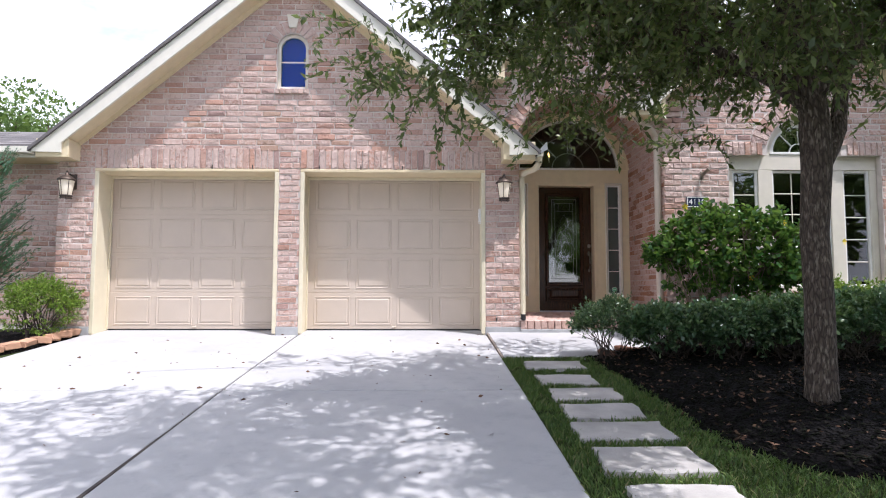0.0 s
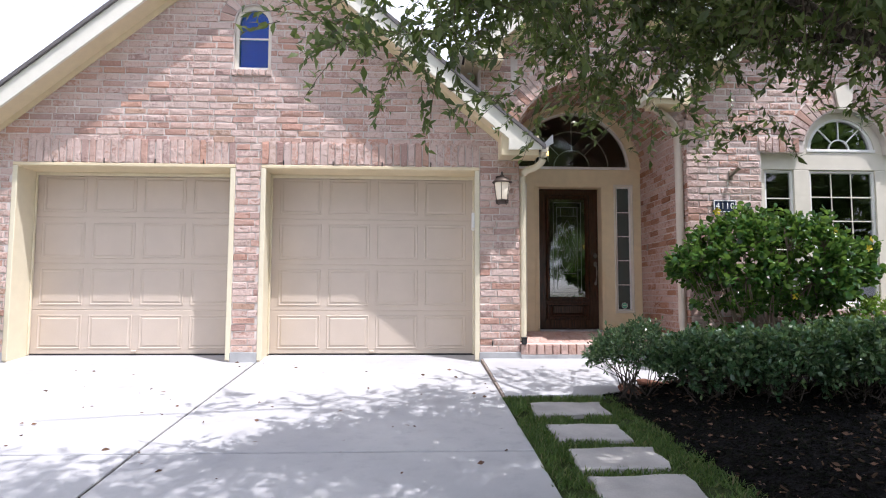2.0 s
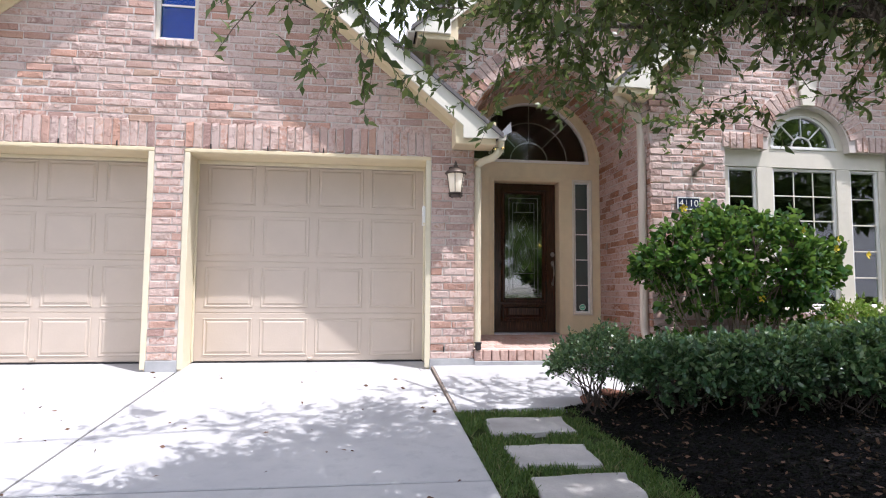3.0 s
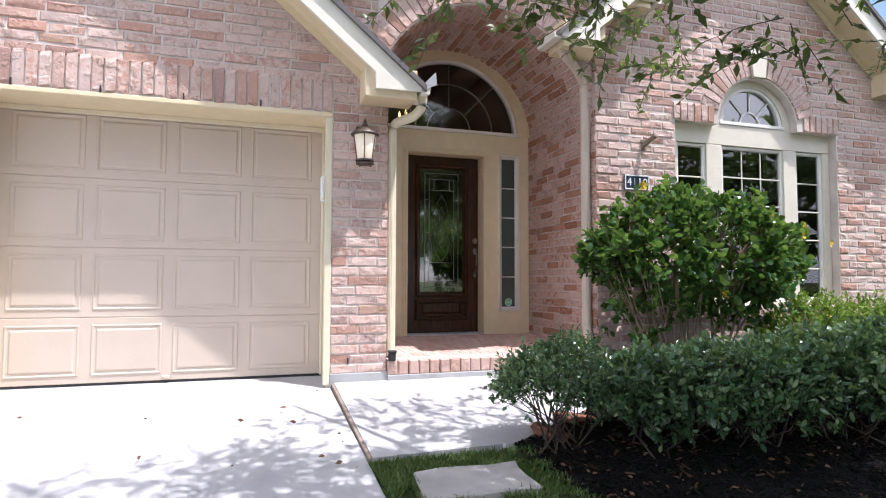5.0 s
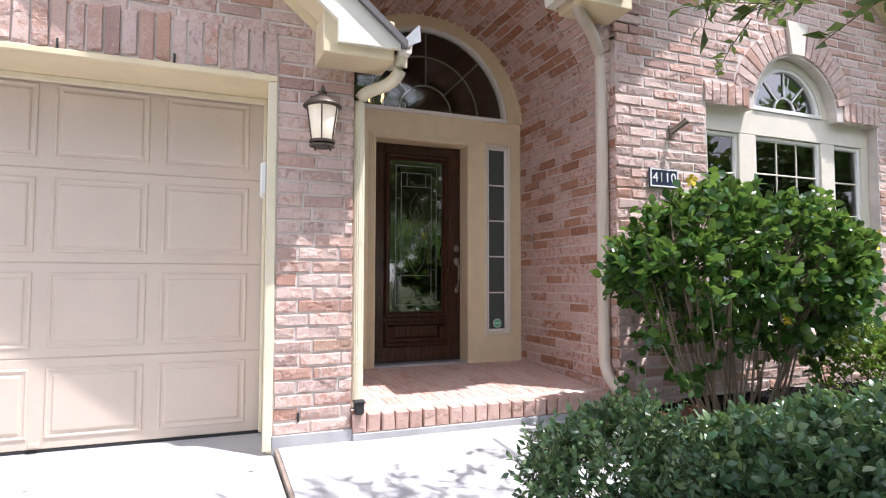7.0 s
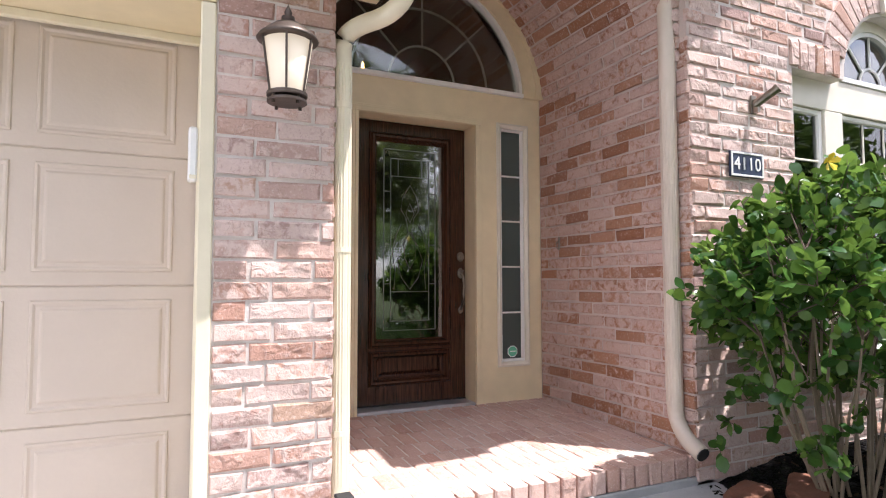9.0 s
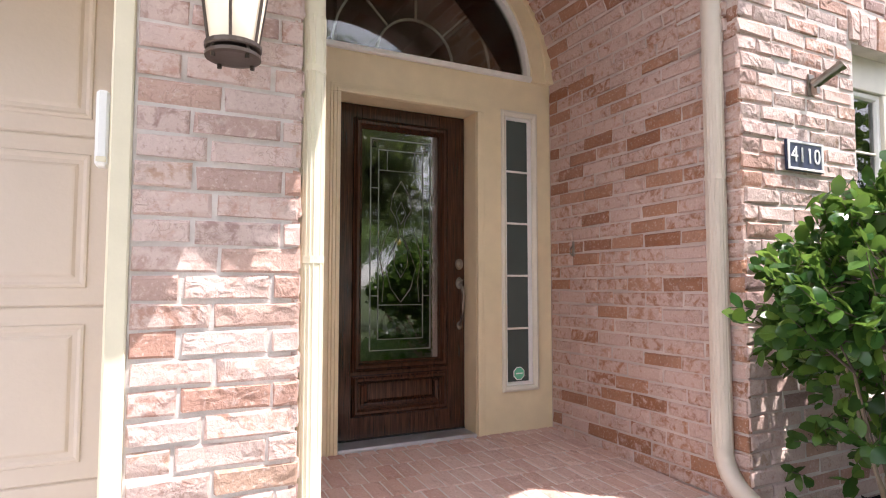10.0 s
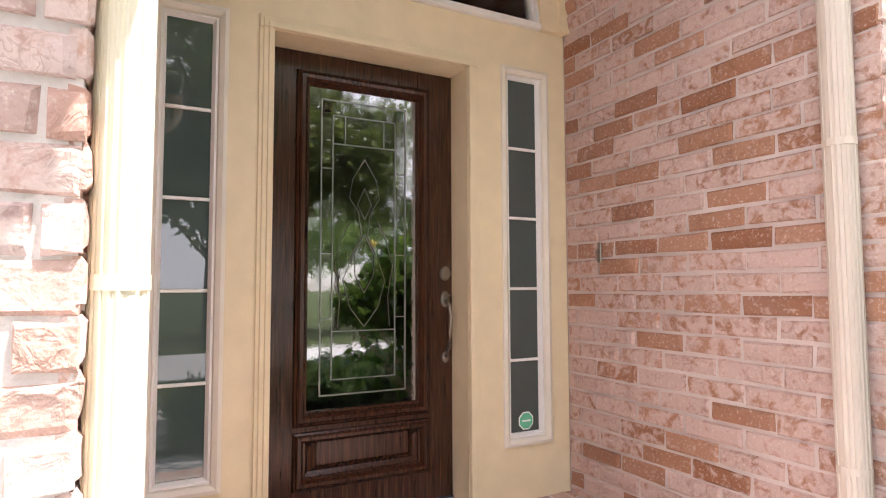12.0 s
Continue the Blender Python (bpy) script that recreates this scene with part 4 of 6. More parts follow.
lay(wall_pl, courses(1.0, 3.49, lambda a, b: [(G_Y + 0.001, BACK_Y - 0.001)]), lambda u, z: Matrix.Translation((AL_L, u, z)) @ turn_l, BRICK, BRICK_J, lambda u, z: False)
V_CX, V_CZ, V_R = (AL_L + AL_X) / 2, 3.50, (AL_X - AL_L) / 2
structure(mesh_object("ceiling_shell", band(V_CX, V_CZ, V_R + 0.012, V_R + 0.15, 0, 180, E_Y + 0.262, BACK_Y + 0.10), MORTAR_A), "mortar shell of the porch vault", "ceiling")
vault_v, vault_f = [], []
rng = random.Random(8)
n_vault = round(math.pi * V_R / PITCH)
for i in range(n_vault):
    a = math.pi - math.pi * i / n_vault
    c, s = math.cos(a), math.sin(a)
    m = Matrix(((0, c, s, V_CX + V_R * c), (1, 0, 0, 0), (0, s, -c, V_CZ + V_R * s), (0, 0, 0, 1)))
    y = E_Y + 0.262 - (LONG / 2 if i % 2 else 0.0)
    while y < BACK_Y:
        y0, y1 = max(y, E_Y + 0.262), min(y + LONG, BACK_Y)
        if y1 - y0 > 0.04:
            v, f = brick_geometry(y1 - y0 - JOINT, math.pi * V_R / n_vault - JOINT, 0.03, rng)
            vault_f.extend(tuple(k + len(vault_v) for k in q) for q in f)
            vault_v.extend(tuple(m @ Vector((x + y0 + JOINT / 2, yy, z + JOINT / 2))) for x, yy, z in v)
        y += LONG
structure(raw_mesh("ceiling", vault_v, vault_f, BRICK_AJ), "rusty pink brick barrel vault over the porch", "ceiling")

# back of the alcove: cream panel with door, sidelights and fanlight
P_CX, P_Z, P_R, F_R = 2.31, 3.575, 1.03, 0.87
bm = bmesh.new()
arch = [(P_CX + (P_R + 0.002) * math.cos(math.pi * i / 24), P_Z + (P_R + 0.002) * math.sin(math.pi * i / 24)) for i in range(25)]
add_prism(bm, [(AL_L, P_Z)] + arch[::-1] + [(AL_X, P_Z), (AL_X, CEIL + 0.1), (AL_L, CEIL + 0.1)], BACK_Y + 0.012, BACK_Y + 0.2)
bmesh.ops.recalc_face_normals(bm, faces=bm.faces)
wall_back = structure(mesh_object("wall_back", bm, MORTAR), "red brick wall above the cream entry panel", "brick wall")


def back_spans(z0, z1):
    zc = (z0 + z1) / 2
    w = math.sqrt(max(0.0, (P_R + 0.02) ** 2 - (zc - P_Z) ** 2))
    return cut([(AL_L, AL_X)], [(P_CX - w, P_CX + w)] if w else [])


lay(wall_back, courses(3.60, CEIL, back_spans), front(BACK_Y), BRICK_A, BRICK_AJ, lambda u, z: False)
D_X0, D_X1, D_Z0, D_Z1, D_Y = 1.795, 2.735, 1.165, 3.303, 10.02
SL, SR = (1.33, 1.61), (2.937, 3.222)
SZ0, SZ1 = 1.42, 3.345
panel = structure(new("door_surround"), "yellow-cream painted panel round door and sidelights", "door surround")
for x0, x1, z0, z1 in ((AL_L, SL[0], 1.05, 3.40), (*SL, 1.05, SZ0), (*SL, SZ1, 3.40), (SL[1], D_X0, 1.05, 3.40), (D_X0, D_X1, D_Z1, 3.40), (D_X1, SR[0], 1.05, 3.40), (*SR, 1.05, SZ0), (*SR, SZ1, 3.40), (SR[1], AL_X, 1.05, 3.40), (AL_L, AL_X, 3.40, P_Z)):
    part("board", box(x0, x1, BACK_Y, BACK_Y + 0.11, z0, z1), YELLOW, panel)
part("arch_casing", band(P_CX, P_Z, F_R, P_R, 0, 180, BACK_Y - 0.03, BACK_Y + 0.11), YELLOW, panel)
part("arch_bead", band(P_CX, P_Z, P_R - 0.05, P_R + 0.01, 0, 180, BACK_Y - 0.05, BACK_Y - 0.031), YELLOW, panel)
part("door_jamb", box(D_X0 - 0.02, D_X0, BACK_Y + 0.111, D_Y + 0.08, 1.08, D_Z1), YELLOW, panel)
part("door_jamb", box(D_X1, D_X1 + 0.02, BACK_Y + 0.111, D_Y + 0.08, 1.08, D_Z1), YELLOW, panel)
part("door_head", box(D_X0 - 0.02, D_X1 + 0.02, BACK_Y + 0.111, D_Y + 0.08, D_Z1, D_Z1 + 0.03), YELLOW, panel)
for wide, proud, tall in ((0.062, 0.012, 0.060), (0.046, 0.020, 0.045), (0.026, 0.027, 0.026)):
    for x0, x1 in ((D_X0 - wide, D_X0 - 0.001), (D_X1 + 0.001, D_X1 + wide)):
        part("casing", box(x0, x1, BACK_Y - proud, BACK_Y - proud + 0.0115, 1.12, D_Z1 + 0.0005, 0.003), YELLOW, panel)
    part("casing", box(D_X0 - wide, D_X1 + wide, BACK_Y - proud - 0.001, BACK_Y - proud + 0.0105, D_Z1 + 0.001, D_Z1 + tall, 0.003), YELLOW, panel)

for k, (x0, x1) in enumerate((SL, SR)):
    w = structure(new("window_%d" % (3 + k)), "narrow five-pane sidelight beside the front door", "sidelight")
    part("casing", embossed(x0, x1, SZ0, SZ1, BACK_Y + 0.02, [(-0.004, 0.02), (-0.004, 0.034), (0.012, 0.040), (0.030, 0.028), (0.036, 0.006)], False), WINFRAME, w)
    sash(w, x0 + 0.033, x1 - 0.033, SZ0 + 0.033, SZ1 - 0.033, BACK_Y + 0.005, 1, 5, WHITE, 0.022, TINTED)

fan = structure(new("window_5"), "half-round fanlight over the front door", "fanlight")
part("frame", band(P_CX, P_Z, F_R - 0.03, F_R - 0.001, 0, 180, BACK_Y - 0.012, BACK_Y + 0.06), WHITE, fan)
part("frame", box(P_CX - F_R, P_CX + F_R, BACK_Y - 0.03, BACK_Y + 0.06, P_Z + 0.001, P_Z + 0.035, 0.004), WHITE, fan)
pane = part("pane", half_disc(P_CX, P_Z + 0.03, F_R - 0.02, BACK_Y + 0.03, BACK_Y + 0.036), SIDE_GLASS, fan)
pane.visible_shadow = False
for r in (0.27, 0.56):
    part("muntin_arc", band(P_CX, P_Z + 0.03, r - 0.007, r + 0.007, 0, 180, BACK_Y + 0.037, BACK_Y + 0.05), MUNTIN, fan)
for a in (45, 90, 135):
    m = Matrix.Translation((P_CX, 0, P_Z + 0.03)) @ Matrix.Rotation(radians(90 - a), 4, 'Y')
    part("muntin", add_box(bmesh.new(), -0.007, 0.007, BACK_Y + 0.037, BACK_Y + 0.049, 0.28, F_R - 0.03, 0.002, m), MUNTIN, fan)

# front door
door = thing("front_door", (D_X0 + D_X1) / 2, D_Y, D_Z0, "closed dark mahogany front door with leaded glass", "door")
HW, DH = (D_X1 - D_X0) / 2 - 0.003, D_Z1 - D_Z0 - 0.004
GX, GZ0, GZ1 = 0.275, 0.49, 1.99
for x0, x1 in ((-HW, -GX), (GX, HW)):
    part("stile", box(x0, x1, 0.0, 0.045, 0.012, DH, 0.002), WOOD, door)
part("rail", box(-GX, GX, 0.0, 0.045, 0.012, 0.20, 0.002), WOOD, door)
part("rail", box(-GX, GX, 0.0, 0.045, 0.40, GZ0, 0.002), WOOD, door)
part("rail", box(-GX, GX, 0.0, 0.045, GZ1, DH, 0.002), WOOD, door)
part("lower_panel", embossed(-GX, GX, 0.20, 0.40, 0.03, [(0.0, 0.0), (0.02, 0.002), (0.05, 0.022), (0.056, 0.022)]), WOOD, door)
part("panel_moulding", embossed(-GX - 0.062, GX + 0.062, 0.145, 0.405, 0.0, [(0.0, 0.0005), (0.004, 0.012), (0.012, 0.018), (0.016, 0.014), (0.022, 0.022), (0.036, 0.022), (0.046, 0.008), (0.058, -0.012), (0.078, -0.028)], False), WOOD, door)
part("glass_moulding", embossed(-GX - 0.062, GX + 0.062, GZ0 - 0.065, GZ1 + 0.058, 0.0, [(0.0, 0.0005), (0.004, 0.014), (0.012, 0.022), (0.017, 0.017), (0.024, 0.026), (0.040, 0.026), (0.050, 0.012), (0.060, -0.006), (0.068, -0.018)], False), WOOD, door)
pane = part("glass", box(-GX, GX, 0.016, 0.024, GZ0, GZ1), DOOR_GLASS, door, "textured leaded glass")
pane.visible_shadow = False
came = bmesh.new()
for x0, x1, z0, z1 in ((-0.215, 0.215, 0.55, 0.556), (-0.215, 0.215, 1.925, 1.931), (-0.215, -0.209, 0.55, 1.93), (0.209, 0.215, 0.55, 1.93), (-0.16, -0.155, 0.62, 1.86), (0.155, 0.16, 0.62, 1.86), (-0.16, 0.16, 0.62, 0.625), (-0.16, 0.16, 1.855, 1.86), (-0.155, 0.155, 1.72, 1.725), (-0.155, 0.155, 0.84, 0.845), (-0.10, -0.096, 1.725, 1.855), (0.096, 0.10, 1.725, 1.855), (-0.215, -0.16, 1.2, 1.205), (0.16, 0.215, 1.2, 1.205), (-0.215, -0.16, 0.9, 0.905), (0.16, 0.215, 0.9, 0.905), (-0.215, -0.16, 1.6, 1.605), (0.16, 0.215, 1.6, 1.605)):
    add_box(came, x0, x1, 0.011, 0.0158, z0, z1)
part("came", came, CAME, door, "pewter came lines")
for s in (-1, 1):
    for pts in ([(0.0, 0.86), (0.07, 0.95), (0.105, 1.08), (0.06, 1.2), (0.015, 1.29), (0.03, 1.4), (0.075, 1.47), (0.06, 1.56), (0.0, 1.66)], [(0.0, 1.02), (0.045, 1.1), (0.05, 1.2), (0.0, 1.3)], [(0.13, 0.86), (0.12, 1.0), (0.145, 1.15), (0.11, 1.28), (0.07, 1.36)], [(0.0, 1.37), (0.035, 1.44), (0.0, 1.52)]):
        part("came_scroll", tube([(s * x, 0.013, z) for x, z in pts], 0.0022, 5), CAME, door)
    part("bevel_square", embossed(*sorted((s * 0.165, s * 0.205)), 1.87, 1.92, 0.0155, [(0.0, 0.0), (0.012, 0.006)]), GLASS, door)
part("bottom_sweep", box(-HW, HW, -0.006, 0.04, 0.0, 0.011), BLACKISH, door)
lock = part("deadbolt", lathe([(0.030, 0.0), (0.030, 0.006), (0.024, 0.014), (0.012, 0.016), (0.010, 0.024), (0.0, 0.025)], 20), STEEL, door, "pewter deadbolt")
lock.matrix_local = pose(0.425, -0.001, 1.115, 90) @ Matrix.Diagonal((1, 1.25, 1, 1))
grip = part("handle", tube([(0.425, -0.004, 0.975), (0.425, -0.05, 0.955), (0.425, -0.066, 0.90), (0.425, -0.062, 0.82), (0.425, -0.045, 0.75), (0.425, -0.02, 0.715), (0.425, -0.004, 0.70)], [0.012, 0.010, 0.009, 0.010, 0.009, 0.009, 0.011], 10), STEEL, door, "curved pewter grip handle")
smooth(grip)
for z, sx, sz in ((0.985, 1.0, 1.6), (0.695, 0.75, 1.1)):
    plate = part("handle_plate", lathe([(0.026, 0.0), (0.024, 0.007), (0.012, 0.010), (0.0, 0.0105)], 18), STEEL, door)
    plate.matrix_local = pose(0.425, -0.001, z, 90) @ Matrix.Diagonal((sx, sz, 1, 1))
latch = part("thumb_latch", box(0.413, 0.437, -0.045, -0.008, 1.000, 1.008, 0.003), STEEL, door)
structure(mesh_object("threshold", box(D_X0 + 0.001, D_X1 - 0.001, BACK_Y - 0.02, D_Y + 0.05, 1.10, D_Z0 + 0.004, 0.01), ALUM), "worn aluminium door threshold", "threshold")

sticker = thing("alarm_sticker", 3.082, BACK_Y + 0.020, 1.53, "green octagonal alarm sticker on the sidelight glass", "sticker")
oct8 = lambda r: [(r * math.cos(math.pi / 8 + math.pi / 4 * i), r * math.sin(math.pi / 8 + math.pi / 4 * i)) for i in range(8)]
part("border", prism(oct8(0.048), 0.0, 0.0015), WHITE_STICKER, sticker)
part("field", prism(oct8(0.041), -0.0015, -0.0002), GREEN_STICKER, sticker)
part("print_bar", box(-0.026, 0.026, -0.003, -0.0017, -0.004, 0.005), WHITE_STICKER, sticker)

# rooms behind the glass: open-fronted shells whose dimness is put into the wall colour
structure(mesh_object("wall_foyer", (lambda bm: (bmesh.ops.delete(bm, geom=[f for f in bm.faces if f.normal.y < -0.5], context='FACES'), bmesh.ops.reverse_faces(bm, faces=bm.faces), bm)[2])(box(AL_L - 0.1, AL_X + 0.1, D_Y + 0.10, 14.0, 1.12, 5.2)), INTERIOR), "foyer shell behind the front door, dimness painted in dark brown", "room")
structure(mesh_object("wall_study", (lambda bm: (bmesh.ops.delete(bm, geom=[f for f in bm.faces if f.normal.y < -0.5], context='FACES'), bmesh.ops.reverse_faces(bm, faces=bm.faces), bm)[2])(box(B_X0 - 0.3, B_X1 + 0.3, W_Y + 0.27, 12.0, 1.12, 4.3)), INTERIOR), "room shell behind the arched window, dimness painted in dark brown", "room")
chandelier = thing("chandelier", 2.16, 11.3, 3.95, "lit candle chandelier in the foyer", "chandelier")
part("stem", tube([(0, 0, 0), (0, 0, 1.2)], 0.012, 8), BRONZE, chandelier)
for k in range(5):
    a = 2 * math.pi * k / 5 + 0.4
    c, s = math.cos(a), math.sin(a)
    part("arm", tube([(0, 0, 0.05), (0.06 * c, 0.06 * s, -0.04), (0.12 * c, 0.12 * s, 0.0), (0.13 * c, 0.13 * s, 0.08)], 0.009, 6), BRONZE, chandelier)
    part("candle", lathe([(0.012, 0.08), (0.012, 0.17)], 8, 0.13 * c, 0.13 * s), WHITE, chandelier)
    part("bulb", lathe([(0.004, 0.17), (0.017, 0.19), (0.014, 0.215), (0.003, 0.25)], 8, 0.13 * c, 0.13 * s), BULB, chandelier)

# porch floor
F_Z0, F_Z1 = 1.085, 1.150


def porch_z(y):
    return F_Z0 + (F_Z1 - F_Z0) * (y - G_Y) / (BACK_Y - G_Y)


porch = structure(mesh_object("floor", add_slab(bmesh.new(), [(AL_L, G_Y + 0.03), (AL_X, G_Y + 0.03), (AL_X, BACK_Y + 0.02), (AL_L, BACK_Y + 0.02)], lambda x, y: porch_z(y) - 0.006, 0.25), MORTAR), "reddish brick porch floor with a header edge", "porch floor")
structure(mesh_object("kerb", box(AL_L + 0.002, AL_X + 0.14, G_Y - 0.03, G_Y + 0.028, 0.84, 0.965, 0.006), GREYBLOCK), "grey mortar base under the porch step", "step")


def floor_brick(x0, x1, y0, y1, rng, depth=0.03, lift=0.0):
    """A paver laid flat; its face looks up."""
    v, f = brick_geometry(x1 - x0, y1 - y0, depth, rng, 0.002)
    me = bpy.data.meshes.new("paver")
    me.from_pydata([(x, z, -y) for x, y, z in v], [], f)
    me.materials.append(BRICK_P)
    tilt = math.atan((F_Z1 - F_Z0) / (BACK_Y - G_Y))
    PIECES.append((porch, Matrix.Translation((x0, y0, porch_z(y0) + lift)) @ Matrix.Rotation(tilt, 4, 'X'), me))


rng = random.Random(11)
n = 23
for i in range(n):
    w = (AL_X + 0.14 - AL_L) / n
    v, f = brick_geometry(w - 0.011, 0.118, 0.20, rng, 0.003)
    me = bpy.data.meshes.new("edge_brick")
    top = [(x, y - 0.025, z) for x, y, z in v]
    me.from_pydata(top, [], f)
    me.materials.append(BRICK_P)
    PIECES.append((porch, Matrix.Translation((AL_L + i * w + 0.005, G_Y, F_Z0 - 0.118)), me))
y = G_Y + 0.185
row = 0
while y < BACK_Y - 0.03:
    deep = 0.205
    x = AL_L - (0.045 if row % 2 else 0.0)
    y1 = min(y + deep, BACK_Y)
    while x < AL_X:
        x1 = x + 0.098
        if min(x1, AL_X) - max(x, AL_L) > 0.03:
            floor_brick(max(x, AL_L) + 0.003, min(x1, AL_X) - 0.003, y + 0.003, y1 - 0.003, rng)
        x = x1
    y, row = y1, row + 1

# ---- left wing, set back ----
L_Y = 9.6
wall_left = structure(mesh_object("wall_left", box(-16, G_L + 0.013, L_Y + 0.012, L_Y + 0.3, 0.8, 3.60), MORTAR), "shaded brick wall of the wing beside the garage", "brick wall")
lay(wall_left, courses(0.95, 3.60, lambda a, b: [(-8.5, G_L)]), front(L_Y), BRICK, BRICK_J, lambda u, z: False)
wall_gl = structure(mesh_object("wall_garage_side", box(G_L + 0.012, G_L + 0.2, G_Y + 0.44, L_Y + 0.011, 0.8, 3.45), MORTAR), "brick side of the garage", "brick wall")
wing = structure(new("roof_left"), "grey shingled hip roof with gutter over the wing", "roof")
part("fascia", box(-16, -5.62, 9.12, 9.15, 3.58, 3.72), FASCIA, wing)
part("gutter", box(-16, -5.62, 9.0, 9.118, 3.63, 3.735, 0.01), FASCIA, wing)
part("soffit", box(-16, -5.62, 9.151, L_Y + 0.02, 3.58, 3.60), YELLOW, wing)
rows_v, rows_f = [], []
rng = random.Random(5)
for r in range(6):
    x = -11.5 + rng.uniform(0, 0.3)
    while x < -5.65:
        w = rng.uniform(0.16, 0.34)
        y0, z0 = 9.02 + r * 0.14, 3.75 + r * 0.14 * 0.5 + 0.012
        rows_f.append(tuple(len(rows_v) + k for k in range(4)))
        rows_f.append(tuple(len(rows_v) + k for k in (0, 4, 5, 1)))
        rows_v += [(x, y0, z0), (x + w, y0, z0), (x + w, y0 + 0.17, z0 + 0.075), (x, y0 + 0.17, z0 + 0.075), (x, y0, z0 - 0.02), (x + w, y0, z0 - 0.02)]
        x += w
tagged(raw_mesh("shingles", rows_v, rows_f, SHINGLE, wing), kind="stuff")
structure(raw_mesh("roof_back", [(-16, 9.0, 3.735), (-5.6, 9.0, 3.735), (-5.6, 9.86, 4.165), (-16, 9.86, 4.165), (-5.6, 11.5, 3.4), (-16, 11.5, 3.4)], [(0, 1, 2, 3), (3, 2, 4, 5)], SHINGLE), "grey shingle slope behind the wing", "roof")
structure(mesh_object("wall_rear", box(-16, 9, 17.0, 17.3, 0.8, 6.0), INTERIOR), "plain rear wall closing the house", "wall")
structure(mesh_object("wall_right", box(W_R - 0.25, W_R - 0.013, WB1 + 0.001, 17.0, 0.8, 4.1), MORTAR), "plain brick side wall of the house", "brick wall")


# ---- fixtures on the walls ----
def wall_lantern(x, z, label):
    """A tapered coach lantern on a back plate."""
    lamp = thing("wall_lantern", x, G_Y, z, label, "wall lantern", group="garage lanterns")
    cy = -0.165
    part("back_plate", box(-0.055, 0.055, -0.022, -0.004, -0.02, 0.20, 0.008), BRONZE, lamp)
    part("arm", tube([(0, -0.02, 0.15), (0, -0.09, 0.19), (0, cy, 0.165)], 0.010, 8), BRONZE, lamp)
    roof = part("roof", lathe([(0.116, 0.085), (0.122, 0.09), (0.112, 0.105), (0.078, 0.135), (0.05, 0.155), (0.026, 0.165), (0.026, 0.185), (0.012, 0.19), (0.016, 0.205), (0.006, 0.225), (0.0, 0.24)], 24, 0, cy), BRONZE, lamp, "dark bronze domed cap")
    smooth(roof)
    glass = part("shade", lathe([(0.062, -0.14), (0.068, -0.125), (0.098, 0.08), (0.09, 0.084)], 24, 0, cy), FROST, lamp, "lit frosted tapered glass")
    smooth(glass)
    for k in range(6):
        a = math.pi * k / 3 + 0.3
        c, s = math.cos(a), math.sin(a)
        part("rib", tube([(0.073 * c, cy + 0.073 * s, -0.135), (0.106 * c, cy + 0.106 * s, 0.086)], 0.0045, 6), BRONZE, lamp)
    part("base_ring", lathe([(0.076, -0.142), (0.080, -0.138), (0.080, -0.126), (0.07, -0.122)], 24, 0, cy), BRONZE, lamp)
    part("base_ring", lathe([(0.062, -0.166), (0.078, -0.164), (0.078, -0.154), (0.062, -0.152)], 24, 0, cy), BRONZE, lamp)
    for k in range(4):
        a = math.pi * k / 2 + 0.5
        part("foot", lathe([(0.007, -0.178), (0.007, -0.13)], 6, 0.066 * math.cos(a), cy + 0.066 * math.sin(a)), BRONZE, lamp)
    return lamp


wall_lantern(1.0, 2.955, "lit bronze coach lantern on the entry pier")
wall_lantern(-5.165, 2.965, "lit bronze coach lantern at the garage corner")

sign = thing("house_number_sign", 3.815, W_Y - 0.004, 2.80, "navy house number plaque with white digits and rim", "house number")
part("plate", box(-0.15, 0.15, -0.016, 0.0, -0.08, 0.08, 0.004), NAVY, sign)
part("rim", embossed(-0.15, 0.15, -0.08, 0.08, -0.016, [(0.004, 0.0), (0.006, 0.005), (0.016, 0.005), (0.018, 0.0)], False), WHITE, sign)
for k, ch in enumerate("4110"):
    txt = bpy.data.curves.new("digit", 'FONT')
    txt.body, txt.size, txt.align_x, txt.align_y, txt.extrude = ch, 0.112, 'CENTER', 'CENTER', 0.002
    tmp = new("digit", txt)
    me = bpy.data.meshes.new_from_object(tmp.evaluated_get(bpy.context.evaluated_depsgraph_get()))
    bpy.data.objects.remove(tmp)
    me.materials.clear()
    me.materials.append(WHITE)
    digit = new("digit", me)
    digit.parent = sign
    digit.matrix_local = pose(-0.093 + 0.062 * k, -0.0185, 0, 90)

holder = thing("flag_holder", 3.90, W_Y - 0.002, 3.19, "weathered metal flagpole bracket on the brick", "flag holder")
part("plate", box(-0.025, 0.025, -0.012, 0.0, -0.06, 0.06, 0.004), STEEL, holder)
part("brace", prism([(-0.012, -0.055), (0.012, -0.055), (0.012, 0.03), (-0.012, 0.03)], -0.045, -0.0125), STEEL, holder)
part("socket", tube([(-0.005, -0.02, -0.01), (0.02, -0.075, 0.03), (0.045, -0.135, 0.07)], [0.024, 0.025, 0.026], 12), STEEL, holder)
part("socket_rim", tube([(0.043, -0.13, 0.067), (0.049, -0.145, 0.077)], 0.030, 12), STEEL, holder)
hook = thing("wall_hook", AL_X - 0.002, 9.60, 2.38, "small metal hook on the porch brick", "hook", rz=-90)
part("plate", box(-0.012, 0.012, -0.008, 0.0, -0.05, 0.05, 0.003), STEEL, hook)
part("hook", tube([(0, -0.006, 0.02), (0, -0.03, 0.0), (0, -0.03, -0.03), (0, -0.014, -0.045)], 0.005, 6), STEEL, hook)
